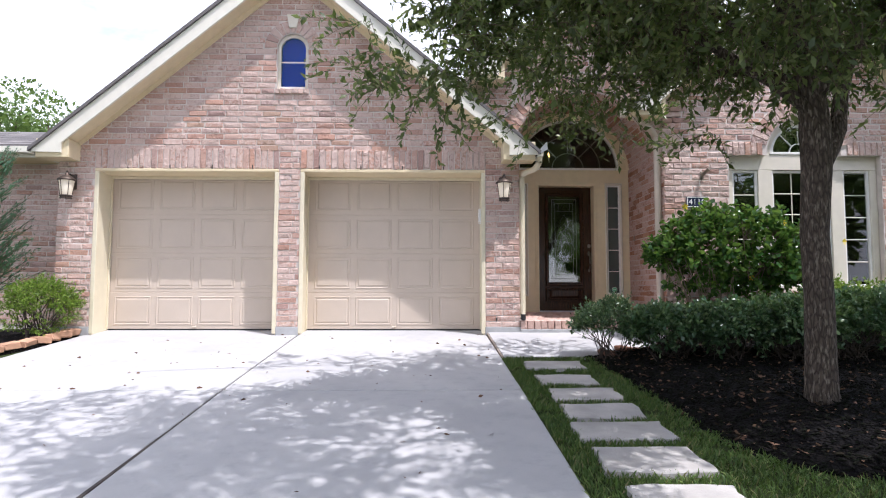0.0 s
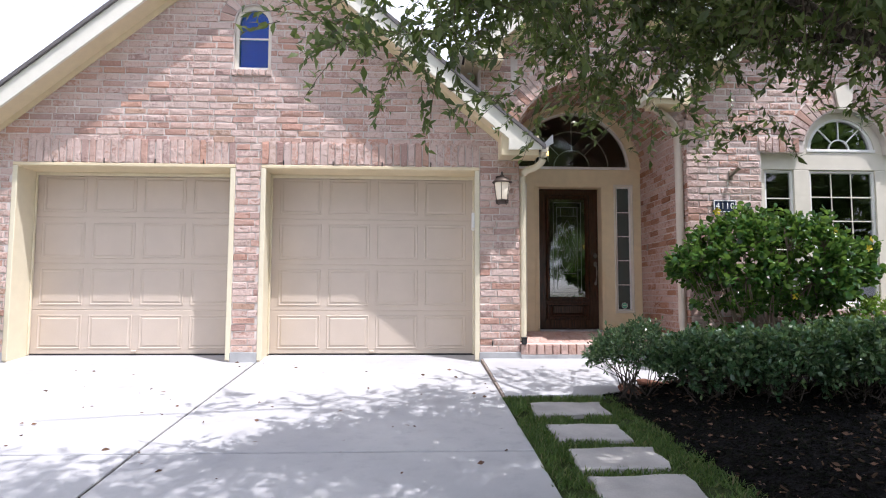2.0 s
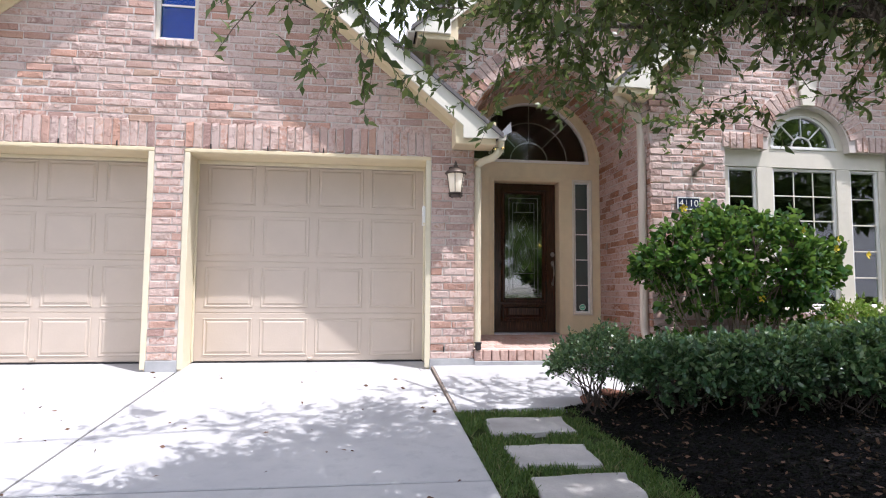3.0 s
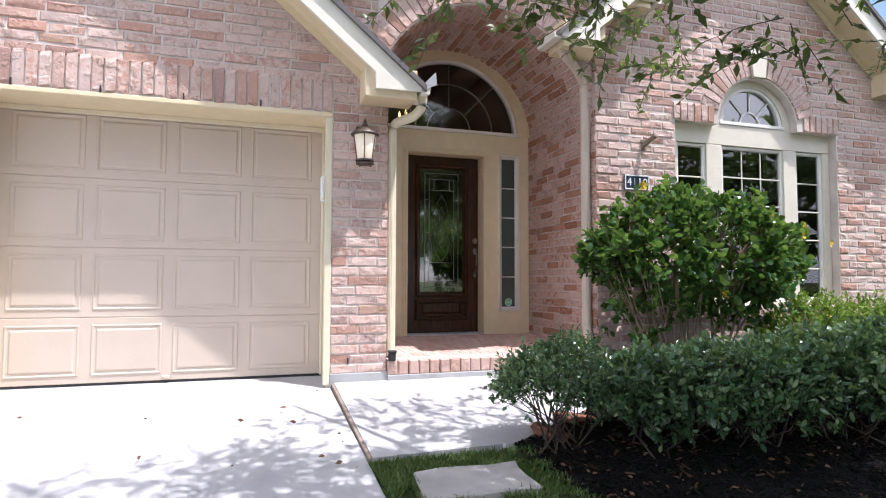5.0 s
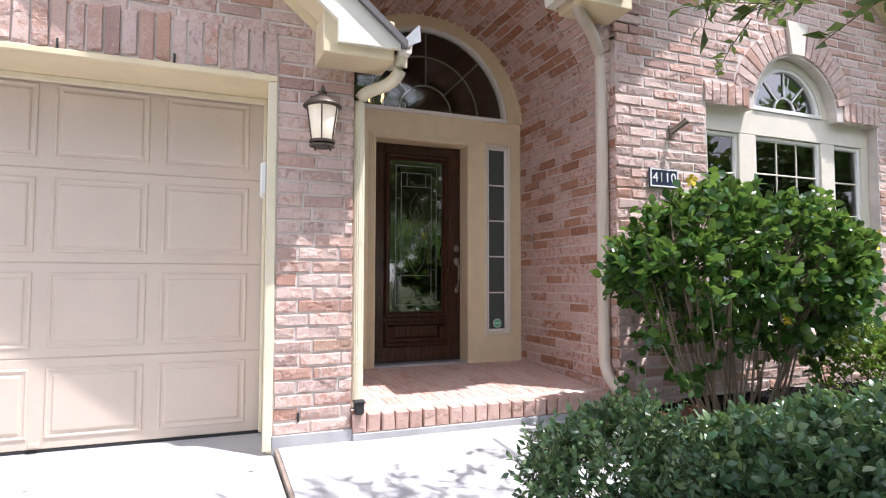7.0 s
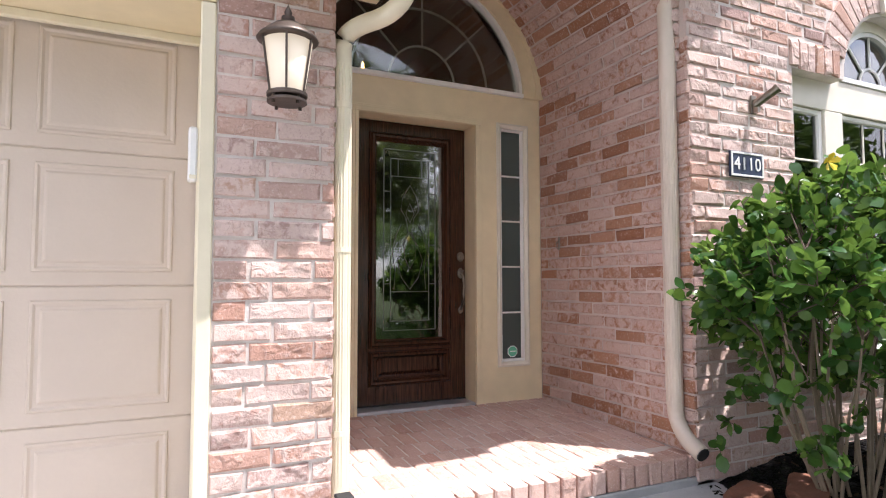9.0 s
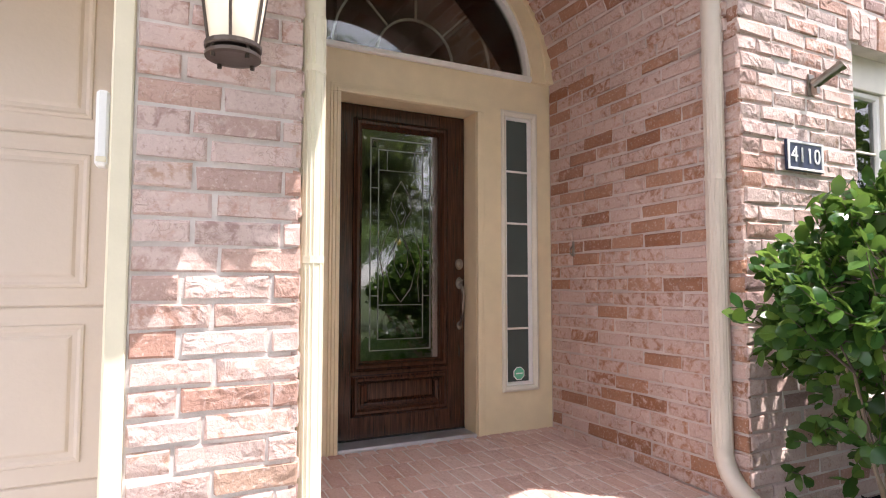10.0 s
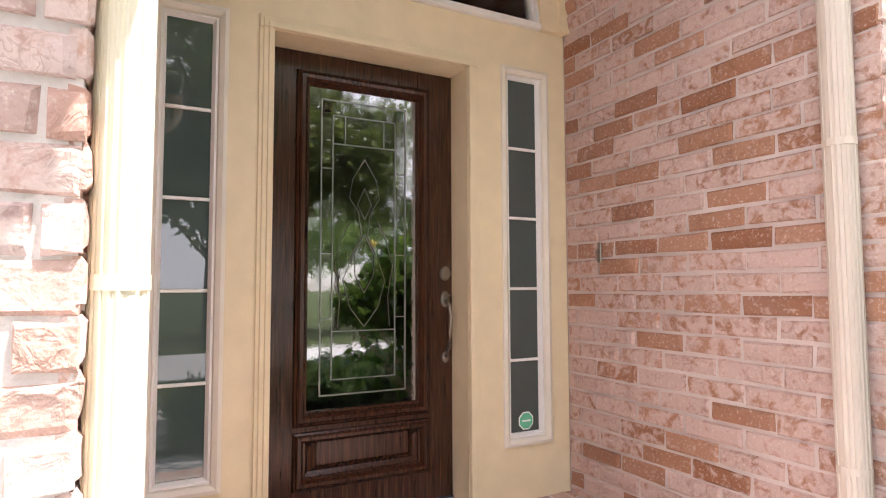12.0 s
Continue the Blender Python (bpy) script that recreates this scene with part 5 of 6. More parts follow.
sensor = thing("door_sensor", OPEN2[1] - 0.062, G_Y + 0.03, 2.59, "white plastic sensor box on the garage jamb", "sensor")
part("case", box(-0.034, 0.0, -0.034, 0.03, -0.11, 0.11, 0.008), WHITE, sensor)
part("cap", box(-0.030, -0.004, -0.038, -0.0345, -0.10, -0.085, 0.001), CREAM, sensor)
# Weep holes: solid black blocks stand for the shade inside the openings.
for x, z in ((0.14, 3.262), (-0.46, 3.262), (-1.06, 3.262), (-1.66, 3.262), (-2.62, 3.262), (-3.2, 3.262), (-3.8, 3.262), (-4.4, 3.262), (0.90, 1.07)):
    part("weep_hole", box(x - 0.006, x + 0.006, G_Y - 0.0085, G_Y + 0.01, z, z + 0.055), BLACKISH, wall_garage, "black block for the shade inside a weep hole")


def downspout(name, points, label, group="downspouts", mat=SPOUT, wide=0.046):
    """A fluted rectangular pipe with elbows and a strap."""
    sp = thing(name, *points[-1], label, "downspout", group=group)
    base = Vector(points[-1])
    line = [Vector(p) - base for p in points]
    for step in range(2):
        line = [line[0]] + [a.lerp(b, f) for a, b in zip(line, line[1:]) for f in (0.25, 0.75)] + [line[-1]]
    smooth(part("pipe", tube(line, wide, 14), mat, sp))
    q, p = max(zip(points, points[1:]), key=lambda e: (Vector(e[0]) - Vector(e[1])).length)
    p, q = Vector(p) - base, Vector(q) - base
    for f in (0.12, 0.55, 0.9):
        c = p.lerp(q, f)
        part("joint_band", tube([c - Vector((0, 0, 0.012)), c + Vector((0, 0, 0.012))], wide + 0.004, 12), mat, sp)
    for k in range(5):
        a = math.pi + math.pi * (k + 0.5) / 5
        off = Vector((math.cos(a), math.sin(a), 0)) * (wide - 0.001)
        part("flute", tube([p + off, q + off], 0.004, 5), mat, sp)
    for k in range(5):
        a = math.pi / 2 + math.pi * (k + 0.5) / 5
        off = Vector((math.cos(a), math.sin(a), 0)) * (wide - 0.001)
        part("flute", tube([p + off, q + off], 0.004, 5), mat, sp)
    tip = Vector(points[-1]) - Vector(points[-2])
    # A solid black plug stands for the shade inside the pipe's end.
    part("mouth", tube([tip * 0.01, tip * 0.06 + tip.normalized() * 0.002], wide - 0.006, 12), BLACKISH, sp, "black plug for the shade inside the pipe mouth")
    return sp


downspout("downspout", [(1.50, 8.16, 3.42), (1.50, 8.17, 3.32), (1.44, 8.25, 3.25), (1.34, 8.38, 3.24), (1.284, 8.425, 3.19), (1.284, 8.425, 3.06), (1.284, 8.425, 1.20), (1.284, 8.42, 1.16), (1.284, 8.405, 1.12)], "cream fluted downspout beside the garage pier", mat=CREAM, wide=0.042)
boot = thing("drain_boot", 1.285, 8.345, 1.09, "black plastic drain boot below the downspout", "drain boot")
part("body", box(-0.03, 0.03, -0.03, 0.03, 0.0, 0.085, 0.008), BLACKISH, boot)
part("lip", box(-0.036, 0.036, -0.036, 0.036, 0.072, 0.088, 0.004), BLACKISH, boot)
downspout("downspout", [(2.86, 8.16, 4.06), (2.90, 8.18, 3.98), (3.10, 8.30, 3.92), (3.25, 8.42, 3.84), (3.296, 8.44, 3.74), (3.296, 8.44, 1.36), (3.295, 8.43, 1.29), (3.292, 8.39, 1.22), (3.288, 8.33, 1.165), (3.284, 8.24, 1.125)], "tan fluted downspout at the porch corner")


# ---- plants ----
def leaf_cloud(name, centres, ways, sizes, mat, parent=None, wide=0.42, fold=0.18, bend=0.15, seed=1, round_leaf=False):
    """Many single leaves in one mesh: each a folded, pointed blade of four triangles, from its base along its way."""
    rng = np.random.default_rng(seed)
    n = len(centres)
    c, d = np.asarray(centres, float), np.asarray(ways, float)
    d /= np.linalg.norm(d, axis=1, keepdims=True) + 1e-9
    r = rng.normal(size=(n, 3)) + np.array([0, 0, 1.0])
    side = np.cross(d, r)
    side /= np.linalg.norm(side, axis=1, keepdims=True) + 1e-9
    up = np.cross(side, d)
    s = np.asarray(sizes, float)[:, None]
    w = s * wide * 0.5 * rng.uniform(0.8, 1.2, (n, 1))
    base = c
    mid = c + d * s * 0.5 + up * s * bend * 0.5
    left = c + d * s * 0.45 + side * w + up * s * fold
    right = c + d * s * 0.45 - side * w + up * s * fold
    tip = c + d * s - up * s * bend * 0.3
    verts = np.stack([base, left, tip, right, mid], 1).reshape(-1, 3)
    tri = np.array([[0, 4, 1], [1, 4, 2], [0, 3, 4], [4, 3, 2]])
    faces = (np.arange(n)[:, None, None] * 5 + tri[None]).reshape(-1, 3)
    if round_leaf:
        at = lambda f, k, lift: c + d * s * f + side * w * k + up * s * lift
        verts = np.stack([base, at(0.22, 0.75, fold * 0.7), at(0.60, 0.98, fold), at(0.86, 0.55, fold * 0.5), tip, at(0.86, -0.55, fold * 0.5), at(0.60, -0.98, fold), at(0.22, -0.75, fold * 0.7), at(0.35, 0, bend * 0.4), at(0.72, 0, bend * 0.3)], 1).reshape(-1, 3)
        tri = np.array([[0, 8, 1], [1, 8, 2], [8, 9, 2], [2, 9, 3], [3, 9, 4], [0, 7, 8], [7, 6, 8], [8, 6, 9], [6, 5, 9], [5, 4, 9]])
        faces = (np.arange(n)[:, None, None] * 10 + tri[None]).reshape(-1, 3)
    me = bpy.data.meshes.new(name)
    me.vertices.add(len(verts))
    me.vertices.foreach_set("co", verts.ravel())
    me.loops.add(faces.size)
    me.loops.foreach_set("vertex_index", faces.ravel().astype(np.int32))
    me.polygons.add(len(faces))
    me.polygons.foreach_set("loop_start", np.arange(0, faces.size, 3, dtype=np.int32))
    me.update(calc_edges=True)
    me.materials.append(mat)
    ob = new(name, me)
    if parent:
        ob.parent = parent
        ob.matrix_parent_inverse = parent.matrix_world.inverted()
    return ob


def sticks(name, segments, mat, parent, sides=4):
    """Thin tapered twigs, joined: (start, end, r0, r1)."""
    verts, faces = [], []
    for p, q, r0, r1 in segments:
        p, q = Vector(p), Vector(q)
        way = (q - p).normalized()
        a = way.orthogonal().normalized()
        b = way.cross(a)
        k0 = len(verts)
        for c, r in ((p, r0), (q, r1)):
            for k in range(sides):
                t = 2 * math.pi * k / sides
                verts.append(tuple(c + r * (math.cos(t) * a + math.sin(t) * b)))
        for k in range(sides):
            faces.append((k0 + k, k0 + (k + 1) % sides, k0 + sides + (k + 1) % sides, k0 + sides + k))
    ob = tagged(raw_mesh(name, verts, faces, mat), kind="stuff")
    ob.parent = parent
    ob.matrix_parent_inverse = parent.matrix_world.inverted()
    return ob


def sprays(points, outward, rng, length, leaves, size, droop=0.25, spread=0.7, thick=0.003):
    """Leafy sprays: a twig from each point, with leaves set along it. Returns twig segments and the leaves' bases, ways and sizes."""
    segs, cen, way, siz = [], [], [], []
    for p, o in zip(points, outward):
        d = o + rng.normal(size=3) * spread
        d[2] -= droop
        d /= np.linalg.norm(d) + 1e-9
        ln = length * rng.uniform(0.6, 1.3)
        mid = p + d * ln * 0.5
        d2 = d + np.array([0, 0, -droop * 0.8])
        d2 /= np.linalg.norm(d2)
        end = mid + d2 * ln * 0.5
        segs += [(p, mid, thick, thick * 0.75), (mid, end, thick * 0.75, thick * 0.4)]
        for k in range(leaves):
            f = (k + rng.uniform(0.2, 1.0)) / leaves
            b = p + (mid - p) * (f * 2) if f < 0.5 else mid + (end - mid) * (f * 2 - 1)
            cen.append(b)
            way.append(d * 0.8 + rng.normal(size=3) * 0.75)
            siz.append(size * rng.uniform(0.6, 1.25))
    return segs, cen, way, siz


def oak():
    """The street oak: a forked trunk and a broad crown over the walk and the driveway."""
    rng = np.random.default_rng(12)
    bx, by = 2.95, 4.42
    bz = bed_z(bx, by) - 0.04
    tree = thing("oak_tree", bx, by, bz, "mature oak with ridged bark and small dark leaves", "tree")
    base = Vector((bx, by, bz))
    bm = bmesh.new()
    pts = [(0, 0, 0), (0.0, 0, 0.10), (0, 0, 0.3), (0.01, 0, 0.8), (0.0, 0.01, 1.3), (0.03, 0.0, 1.8), (0.05, 0.02, 2.15), (0.02, 0.03, 2.6), (-0.1, 0.1, 3.3), (-0.15, 0.15, 4.3), (-0.05, 0.1, 5.4)]
    add_tube(bm, pts, [0.132, 0.118, 0.110, 0.104, 0.101, 0.105, 0.113, 0.088, 0.07, 0.05, 0.03], 20)
    bmesh.ops.recalc_face_normals(bm, faces=bm.faces)
    for v in bm.verts:
        k = noise.noise((v.co.x * 14, v.co.y * 14, v.co.z * 4)) * 0.012
        v.co.x *= 1 + k * 6
        v.co.y *= 1 + k * 6
    smooth(part("trunk", bm, OAK_BARK, tree))
    limbs = [((0.05, 0.02, 1.75), (0.26, 0.1, 2.15), (0.5, 0.25, 2.9), (1.6, 0.6, 4.1)),
             ((0.0, 0.0, 2.3), (-0.8, 0.2, 2.95), (-2.0, 0.3, 3.35), (-3.1, 0.0, 3.45)),
             ((0.0, 0.03, 2.5), (-0.5, 0.9, 2.95), (-1.0, 1.8, 3.2), (-1.4, 2.6, 3.5)),
             ((0.0, 0.0, 2.6), (-0.9, -0.7, 3.4), (-2.2, -1.5, 4.3), (-4.0, -2.2, 4.9)),
             ((0.05, 0.0, 2.4), (0.5, -0.7, 3.2), (0.9, -1.7, 4.0), (1.2, -2.8, 4.6)),
             ((0.0, 0.05, 2.7), (0.2, 0.9, 3.3), (0.3, 1.8, 3.7), (0.5, 2.7, 4.0)),
             ((-0.1, 0.1, 3.3), (-1.1, 0.5, 4.2), (-2.4, 0.7, 4.9), (-4.2, 0.2, 5.4)),
             ((-0.1, 0.1, 3.6), (0.9, 0.3, 4.6), (1.9, 0.2, 5.2), (3.0, -0.2, 5.6)),
             ((-0.1, 0.1, 3.9), (-0.7, -1.1, 4.9), (-1.6, -2.4, 5.5), (-2.6, -3.6, 5.8)),
             ((0.0, 0.0, 2.55), (-1.2, -0.3, 3.1), (-2.3, -0.2, 3.6), (-3.6, 0.1, 4.0))]
    branch_segs = []
    paths = []
    for k, limb in enumerate(limbs):
        line = [Vector(p) for p in limb]
        fine = []
        for a, b in zip(line, line[1:]):
            for f in (0.0, 0.33, 0.66):
                q = a.lerp(b, f)
                fine.append(q + Vector(noise.noise_vector(q * 1.7 + Vector((k, 0, 0)))) * 0.07)
        fine.append(line[-1])
        r0 = 0.013 if k in (3, 6, 8, 9) else 0.028 if k > 1 else (0.075, 0.040)[k]
        radii = [r0 * (1 - 0.85 * i / (len(fine) - 1)) + 0.008 for i in range(len(fine))]
        smooth(part("limb", tube(fine, radii, 10), OAK_BARK, tree))
        paths.append([base + p for p in fine])
    # crown: leafy points inside a few lobes, kept above an uneven underside
    lobes = [((2.9, 4.1, 4.15), (2.1, 1.2, 1.1), 2400), ((5.0, 4.0, 4.2), (2.0, 1.2, 1.1), 1200), ((1.6, 5.3, 3.85), (0.95, 0.6, 0.6), 390), ((2.3, 6.1, 4.5), (1.0, 0.6, 0.5), 120),
             ((0.9, 4.7, 3.75), (0.75, 0.6, 0.55), 310), ((0.35, 4.6, 3.98), (0.5, 0.4, 0.3), 130), ((-0.05, 4.5, 3.5), (0.6, 0.45, 0.4), 60), ((6.2, 4.6, 4.0), (1.4, 1.5, 1.1), 420), ((3.4, 5.2, 3.85), (1.6, 0.5, 0.45), 190), ((3.1, 3.9, 5.6), (2.3, 1.3, 0.5), 330),
             # High lobes out of view, added to cast shade on driveway, stones and grass.
             ((1.3, 1.9, 6.1), (1.9, 2.3, 0.6), 1700), ((2.9, 1.2, 5.9), (1.3, 2.0, 0.6), 500), ((2.0, 2.6, 5.6), (2.6, 1.7, 0.9), 560), ((-1.0, 2.4, 5.8), (2.2, 1.5, 0.8), 950), ((-0.6, 0.2, 6.0), (2.0, 1.2, 0.7), 420), ((-2.7, 2.7, 5.6), (1.5, 1.4, 0.7), 460), ((1.0, 5.3, 5.3), (1.4, 0.6, 0.4), 150), ((5.0, 1.8, 5.0), (1.6, 1.4, 0.8), 320), ((3.6, 2.6, 4.6), (1.8, 1.4, 0.9), 420)]
    pts, out = [], []
    for c, r, count in lobes:
        c, r = np.array(c), np.array(r)
        made = 0
        while made < count:
            u = rng.normal(size=3)
            u /= np.linalg.norm(u)
            p = c + u * r * rng.uniform(0.35, 1.0) ** 0.6
            clump = noise.noise(Vector(p) * 1.1)
            if clump < -0.12:
                continue
            low = 2.95 + 0.8 * max(0.0, p[1] - 5.4) + 0.28 * noise.noise(Vector((p[0] * 1.3, p[1] * 1.3, 2.0)))
            if p[2] < low or (p[1] > 7.6 and p[2] < 5.0):
                continue
            pts.append(p)
            out.append(u * 0.8)
            made += 1
    # hanging tips below the crown and out along the left limb
    for c, count, s in (((-0.3, 4.5, 3.28), 16, 0.22), ((-0.55, 4.6, 3.3), 8, 0.18), ((0.0, 4.45, 3.0), 10, 0.14), ((0.9, 5.5, 3.2), 12, 0.2), ((1.5, 5.7, 3.2), 10, 0.18), ((2.7, 5.5, 2.98), 9, 0.12), ((2.6, 6.35, 3.17), 9, 0.14), ((1.85, 5.95, 3.25), 9, 0.15), ((3.0, 6.9, 3.75), 8, 0.2), ((4.2, 5.6, 3.45), 10, 0.25), ((-0.7, 4.5, 3.62), 7, 0.18), ((3.5, 5.4, 3.25), 10, 0.22)):
        for k in range(count):
            pts.append(np.array(c) + rng.normal(size=3) * s * np.array([1, 0.8, 0.45]))
            out.append(np.array([-0.5, 0.2, -0.1]))
    segs, cen, way, siz = sprays(pts, out, rng, 0.34, 14, 0.080)
    # branchlets join the sprays to the limbs
    spine = [(Vector(q), k) for path in paths for k, q in enumerate(path) if k > 2]
    for p in pts[::3]:
        v = Vector(p)
        q = min((s for s, k in spine), key=lambda s: (s - v).length_squared)
        if (q - v).length < 0.45:
            m = q.lerp(v, 0.5) + Vector(rng.normal(size=3)) * 0.05
            branch_segs += [(q, m, 0.006, 0.004), (m, v, 0.004, 0.003)]
    sticks("branch_tangle", branch_segs + segs, TWIG, tree)
    leaf_cloud("crown", cen, way, siz, OAK_LEAF, tree, 0.40, 0.10, 0.16, 5)
    return tree


oak()


def hedge_shrub(x, y, rx, ry, top, label, seed, count=520, size=0.054, mat=SHRUB_LEAF, low=0.12, name="shrub"):
    """A low dense evergreen with bare stems under an uneven leafy dome."""
    rng = np.random.default_rng(seed)
    z0 = (bed_z(x, y) if x > 1.6 else ground_z(x, y)) - 0.03
    h = top - z0
    bush = thing(name, x, y, z0, label, "shrub", group="evergreen shrubs")
    pts, out = [], []
    for k in range(count):
        u = rng.normal(size=3)
        u[2] = abs(u[2]) if rng.random() < 0.72 else u[2]
        u /= np.linalg.norm(u)
        f = rng.uniform(0.5, 1.0) ** 0.5
        p = np.array([x, y, z0 + h * 0.52]) + u * np.array([rx, ry, h * 0.46]) * f
        p += 0.07 * np.array(noise.noise_vector(Vector(p) * 4.0))
        if p[2] < z0 + h * low * (1 + 0.25 * noise.noise(Vector(p) * 3.0)):
            continue
        pts.append(p)
        out.append(u + np.array([0, 0, 0.5]))
    segs, cen, way, siz = sprays(pts, out, rng, 0.12, 12, size, 0.0, 0.8, 0.0018)
    stems = []
    for p in pts[::22]:
        foot = np.array([x, y, z0]) + np.array([rng.normal() * rx * 0.22, rng.normal() * ry * 0.22, 0.0])
        m = foot + (p - foot) * 0.5 + rng.normal(size=3) * 0.05
        stems += [(foot, m, 0.007, 0.005), (m, p, 0.005, 0.002)]
    sticks("stem_tangle", stems + segs, DARK_TWIG, bush)
    leaf_cloud("foliage", cen, way, siz, mat, bush, 0.50, 0.06, 0.10, seed, size > 0.05)
    return bush


LAB = "dark green dense evergreen shrub in the mulch bed"
for k, (x, y, rx, ry, top, count) in enumerate(((1.99, 6.60, 0.40, 0.38, 1.38, 420), (2.60, 6.38, 0.50, 0.44, 1.30, 560), (3.20, 6.30, 0.54, 0.46, 1.35, 600), (3.85, 6.28, 0.56, 0.48, 1.42, 600), (4.55, 6.30, 0.58, 0.50, 1.47, 520), (5.3, 6.4, 0.6, 0.5, 1.54, 420), (6.05, 6.5, 0.6, 0.5, 1.54, 360))):
    hedge_shrub(x, y, rx, ry, top, LAB, 30 + k, int(count * 1.7), 0.040 if k == 0 else 0.054, low=0.50 if k == 0 else 0.30)
for k, (x, y) in enumerate(((5.2, 7.55), (5.9, 7.5), (6.6, 7.5), (7.3, 7.5))):
    hedge_shrub(x, y, 0.5, 0.42, 1.62, "bright green clipped shrub below the window", 60 + k, 360, 0.045, BRIGHT_LEAF)
ball = hedge_shrub(-5.30, 7.98, 0.44, 0.42, 1.62, "round clipped light green boxwood beside the garage", 70, 900, 0.034, BRIGHT_LEAF, 0.02, "boxwood")


def hibiscus():
    """A tall leafy shrub on many slanting stems, with yellow blooms."""
    rng = np.random.default_rng(8)
    x, y = 4.0, 7.70
    z0 = bed_z(x, y) - 0.03
    bush = thing("hibiscus", x, y, z0, "tall hibiscus with glossy leaves and yellow blooms", "shrub")
    pts, out = [], []
    while len(pts) < 900:
        u = rng.normal(size=3)
        u /= np.linalg.norm(u)
        p = np.array([x, y, 2.07]) + u * np.array([1.12, 0.52, 0.49]) * rng.uniform(0.45, 1.0) ** 0.5
        p += 0.13 * np.array(noise.noise_vector(Vector(p) * 2.6))
        if noise.noise(Vector(p) * 2.2) < -0.2 or p[1] > 8.17:
            continue
        pts.append(p)
        out.append(u * 0.8 + np.array([0, 0, 0.45]))
    for k in range(90):
        side = rng.uniform(-0.95, 0.9)
        pts.append(np.array([x + side, y + rng.uniform(-0.35, 0.4), rng.uniform(1.3 if abs(side) > 0.4 else 1.5, 1.75)]))
        out.append(rng.normal(size=3) * 0.6)
    segs, cen, way, siz = sprays(pts, out, rng, 0.15, 9, 0.076, 0.0, 0.6)
    canes = []
    for k in range(34):
        a = rng.uniform(0, 2 * math.pi)
        foot = Vector((x + 0.06 + 0.28 * math.cos(a) + rng.normal() * 0.08, y + 0.16 + 0.13 * math.sin(a), z0))
        head = Vector((x + 0.9 * math.cos(a) * rng.uniform(0.5, 1.1), y + 0.36 * math.sin(a), rng.uniform(1.8, 2.25)))
        m = foot.lerp(head, 0.5) + Vector((0.05 * math.cos(a), 0.02, 0.05))
        cane = part("cane", tube([foot, foot.lerp(m, 0.5), m, m.lerp(head, 0.5), head], [0.010, 0.009, 0.0075, 0.006, 0.0045], 6), STEM, bush)
        cane.matrix_parent_inverse = bush.matrix_world.inverted()
        canes.append(head)
    links = [(min(canes, key=lambda c: (c - Vector(p)).length), p) for p in pts[::2]]
    sticks("twig_tangle", segs + [(c, p, 0.005, 0.0025) for c, p in links if (c - Vector(p)).length < 0.4], TWIG, bush)
    leaf_cloud("foliage", cen, way, siz, HIB_LEAF, bush, 0.70, 0.07, 0.16, 9, True)
    for bx, by, bzz in ((4.89, 7.35, 2.30), (5.32, 7.45, 2.16), (4.45, 7.30, 2.39), (4.14, 7.50, 1.68), (5.46, 7.60, 1.49), (3.28, 7.50, 2.62), (4.89, 7.38, 2.21)):
        bm = bmesh.new()
        spin = rng.uniform(0, 6)
        for k in range(5):
            a = 2 * math.pi * k / 5 + spin
            c, s = math.cos(a), math.sin(a)
            t = a + 0.5
            ring = [(0, 0, 0), (0.026 * math.cos(a - 0.55), -0.020, 0.026 * math.sin(a - 0.55)), (0.050 * math.cos(a - 0.35), -0.034, 0.050 * math.sin(a - 0.35)), (0.058 * c, -0.036, 0.058 * s), (0.050 * math.cos(t), -0.026, 0.050 * math.sin(t)), (0.026 * math.cos(a + 0.55), -0.014, 0.026 * math.sin(a + 0.55))]
            bm.faces.new([bm.verts.new(p) for p in ring])
        add_tube(bm, [(0, 0, 0), (0, -0.05, 0.004)], [0.005, 0.003], 5)
        flower = part("flower", bm, PETAL, bush, "open yellow bloom")
        flower.matrix_parent_inverse = bush.matrix_world.inverted()
        flower.matrix_basis = pose(bx, by, bzz, rng.uniform(-30, 20), 0, rng.uniform(-50, 50)) @ Matrix.Scale(0.75, 4)
    return bush


hibiscus()


def juniper():
    """An upright conifer at the corner of the wing."""
    rng = np.random.default_rng(21)
    x, y = -6.12, 8.1
    z0 = ground_z(x, y)
    bush = thing("juniper", x, y, z0, "upright blue-green juniper beside the shaded wall", "conifer")
    part("trunk", tube([(0, 0, 0), (0.02, 0, 1.2), (0, 0, 2.2)], [0.05, 0.035, 0.01], 8), TWIG, bush)
    cen, way, siz, segs = [], [], [], []
    for k in range(120):
        z = rng.uniform(0.35, 2.25)
        a = rng.uniform(0, 2 * math.pi)
        reach = (0.62 - 0.20 * z) * rng.uniform(0.7, 1.15) + 0.1
        p = np.array([x, y, z0 + z])
        q = p + np.array([reach * math.cos(a), reach * math.sin(a), 0.28 + 0.2 * rng.random()])
        segs.append((p, q, 0.008, 0.003))
        for f in np.linspace(0.25, 1.0, 34):
            b = p + (q - p) * f
            cen.append(b + rng.normal(size=3) * 0.02)
            way.append((q - p) / reach + rng.normal(size=3) * 0.55)
            siz.append(rng.uniform(0.05, 0.10) * (1.2 - 0.4 * f))
    sticks("branch_tangle", segs, TWIG, bush)
    leaf_cloud("foliage", cen, way, siz, JUNIPER_LEAF, bush, 0.22, 0.1, 0.1, 3)


juniper()

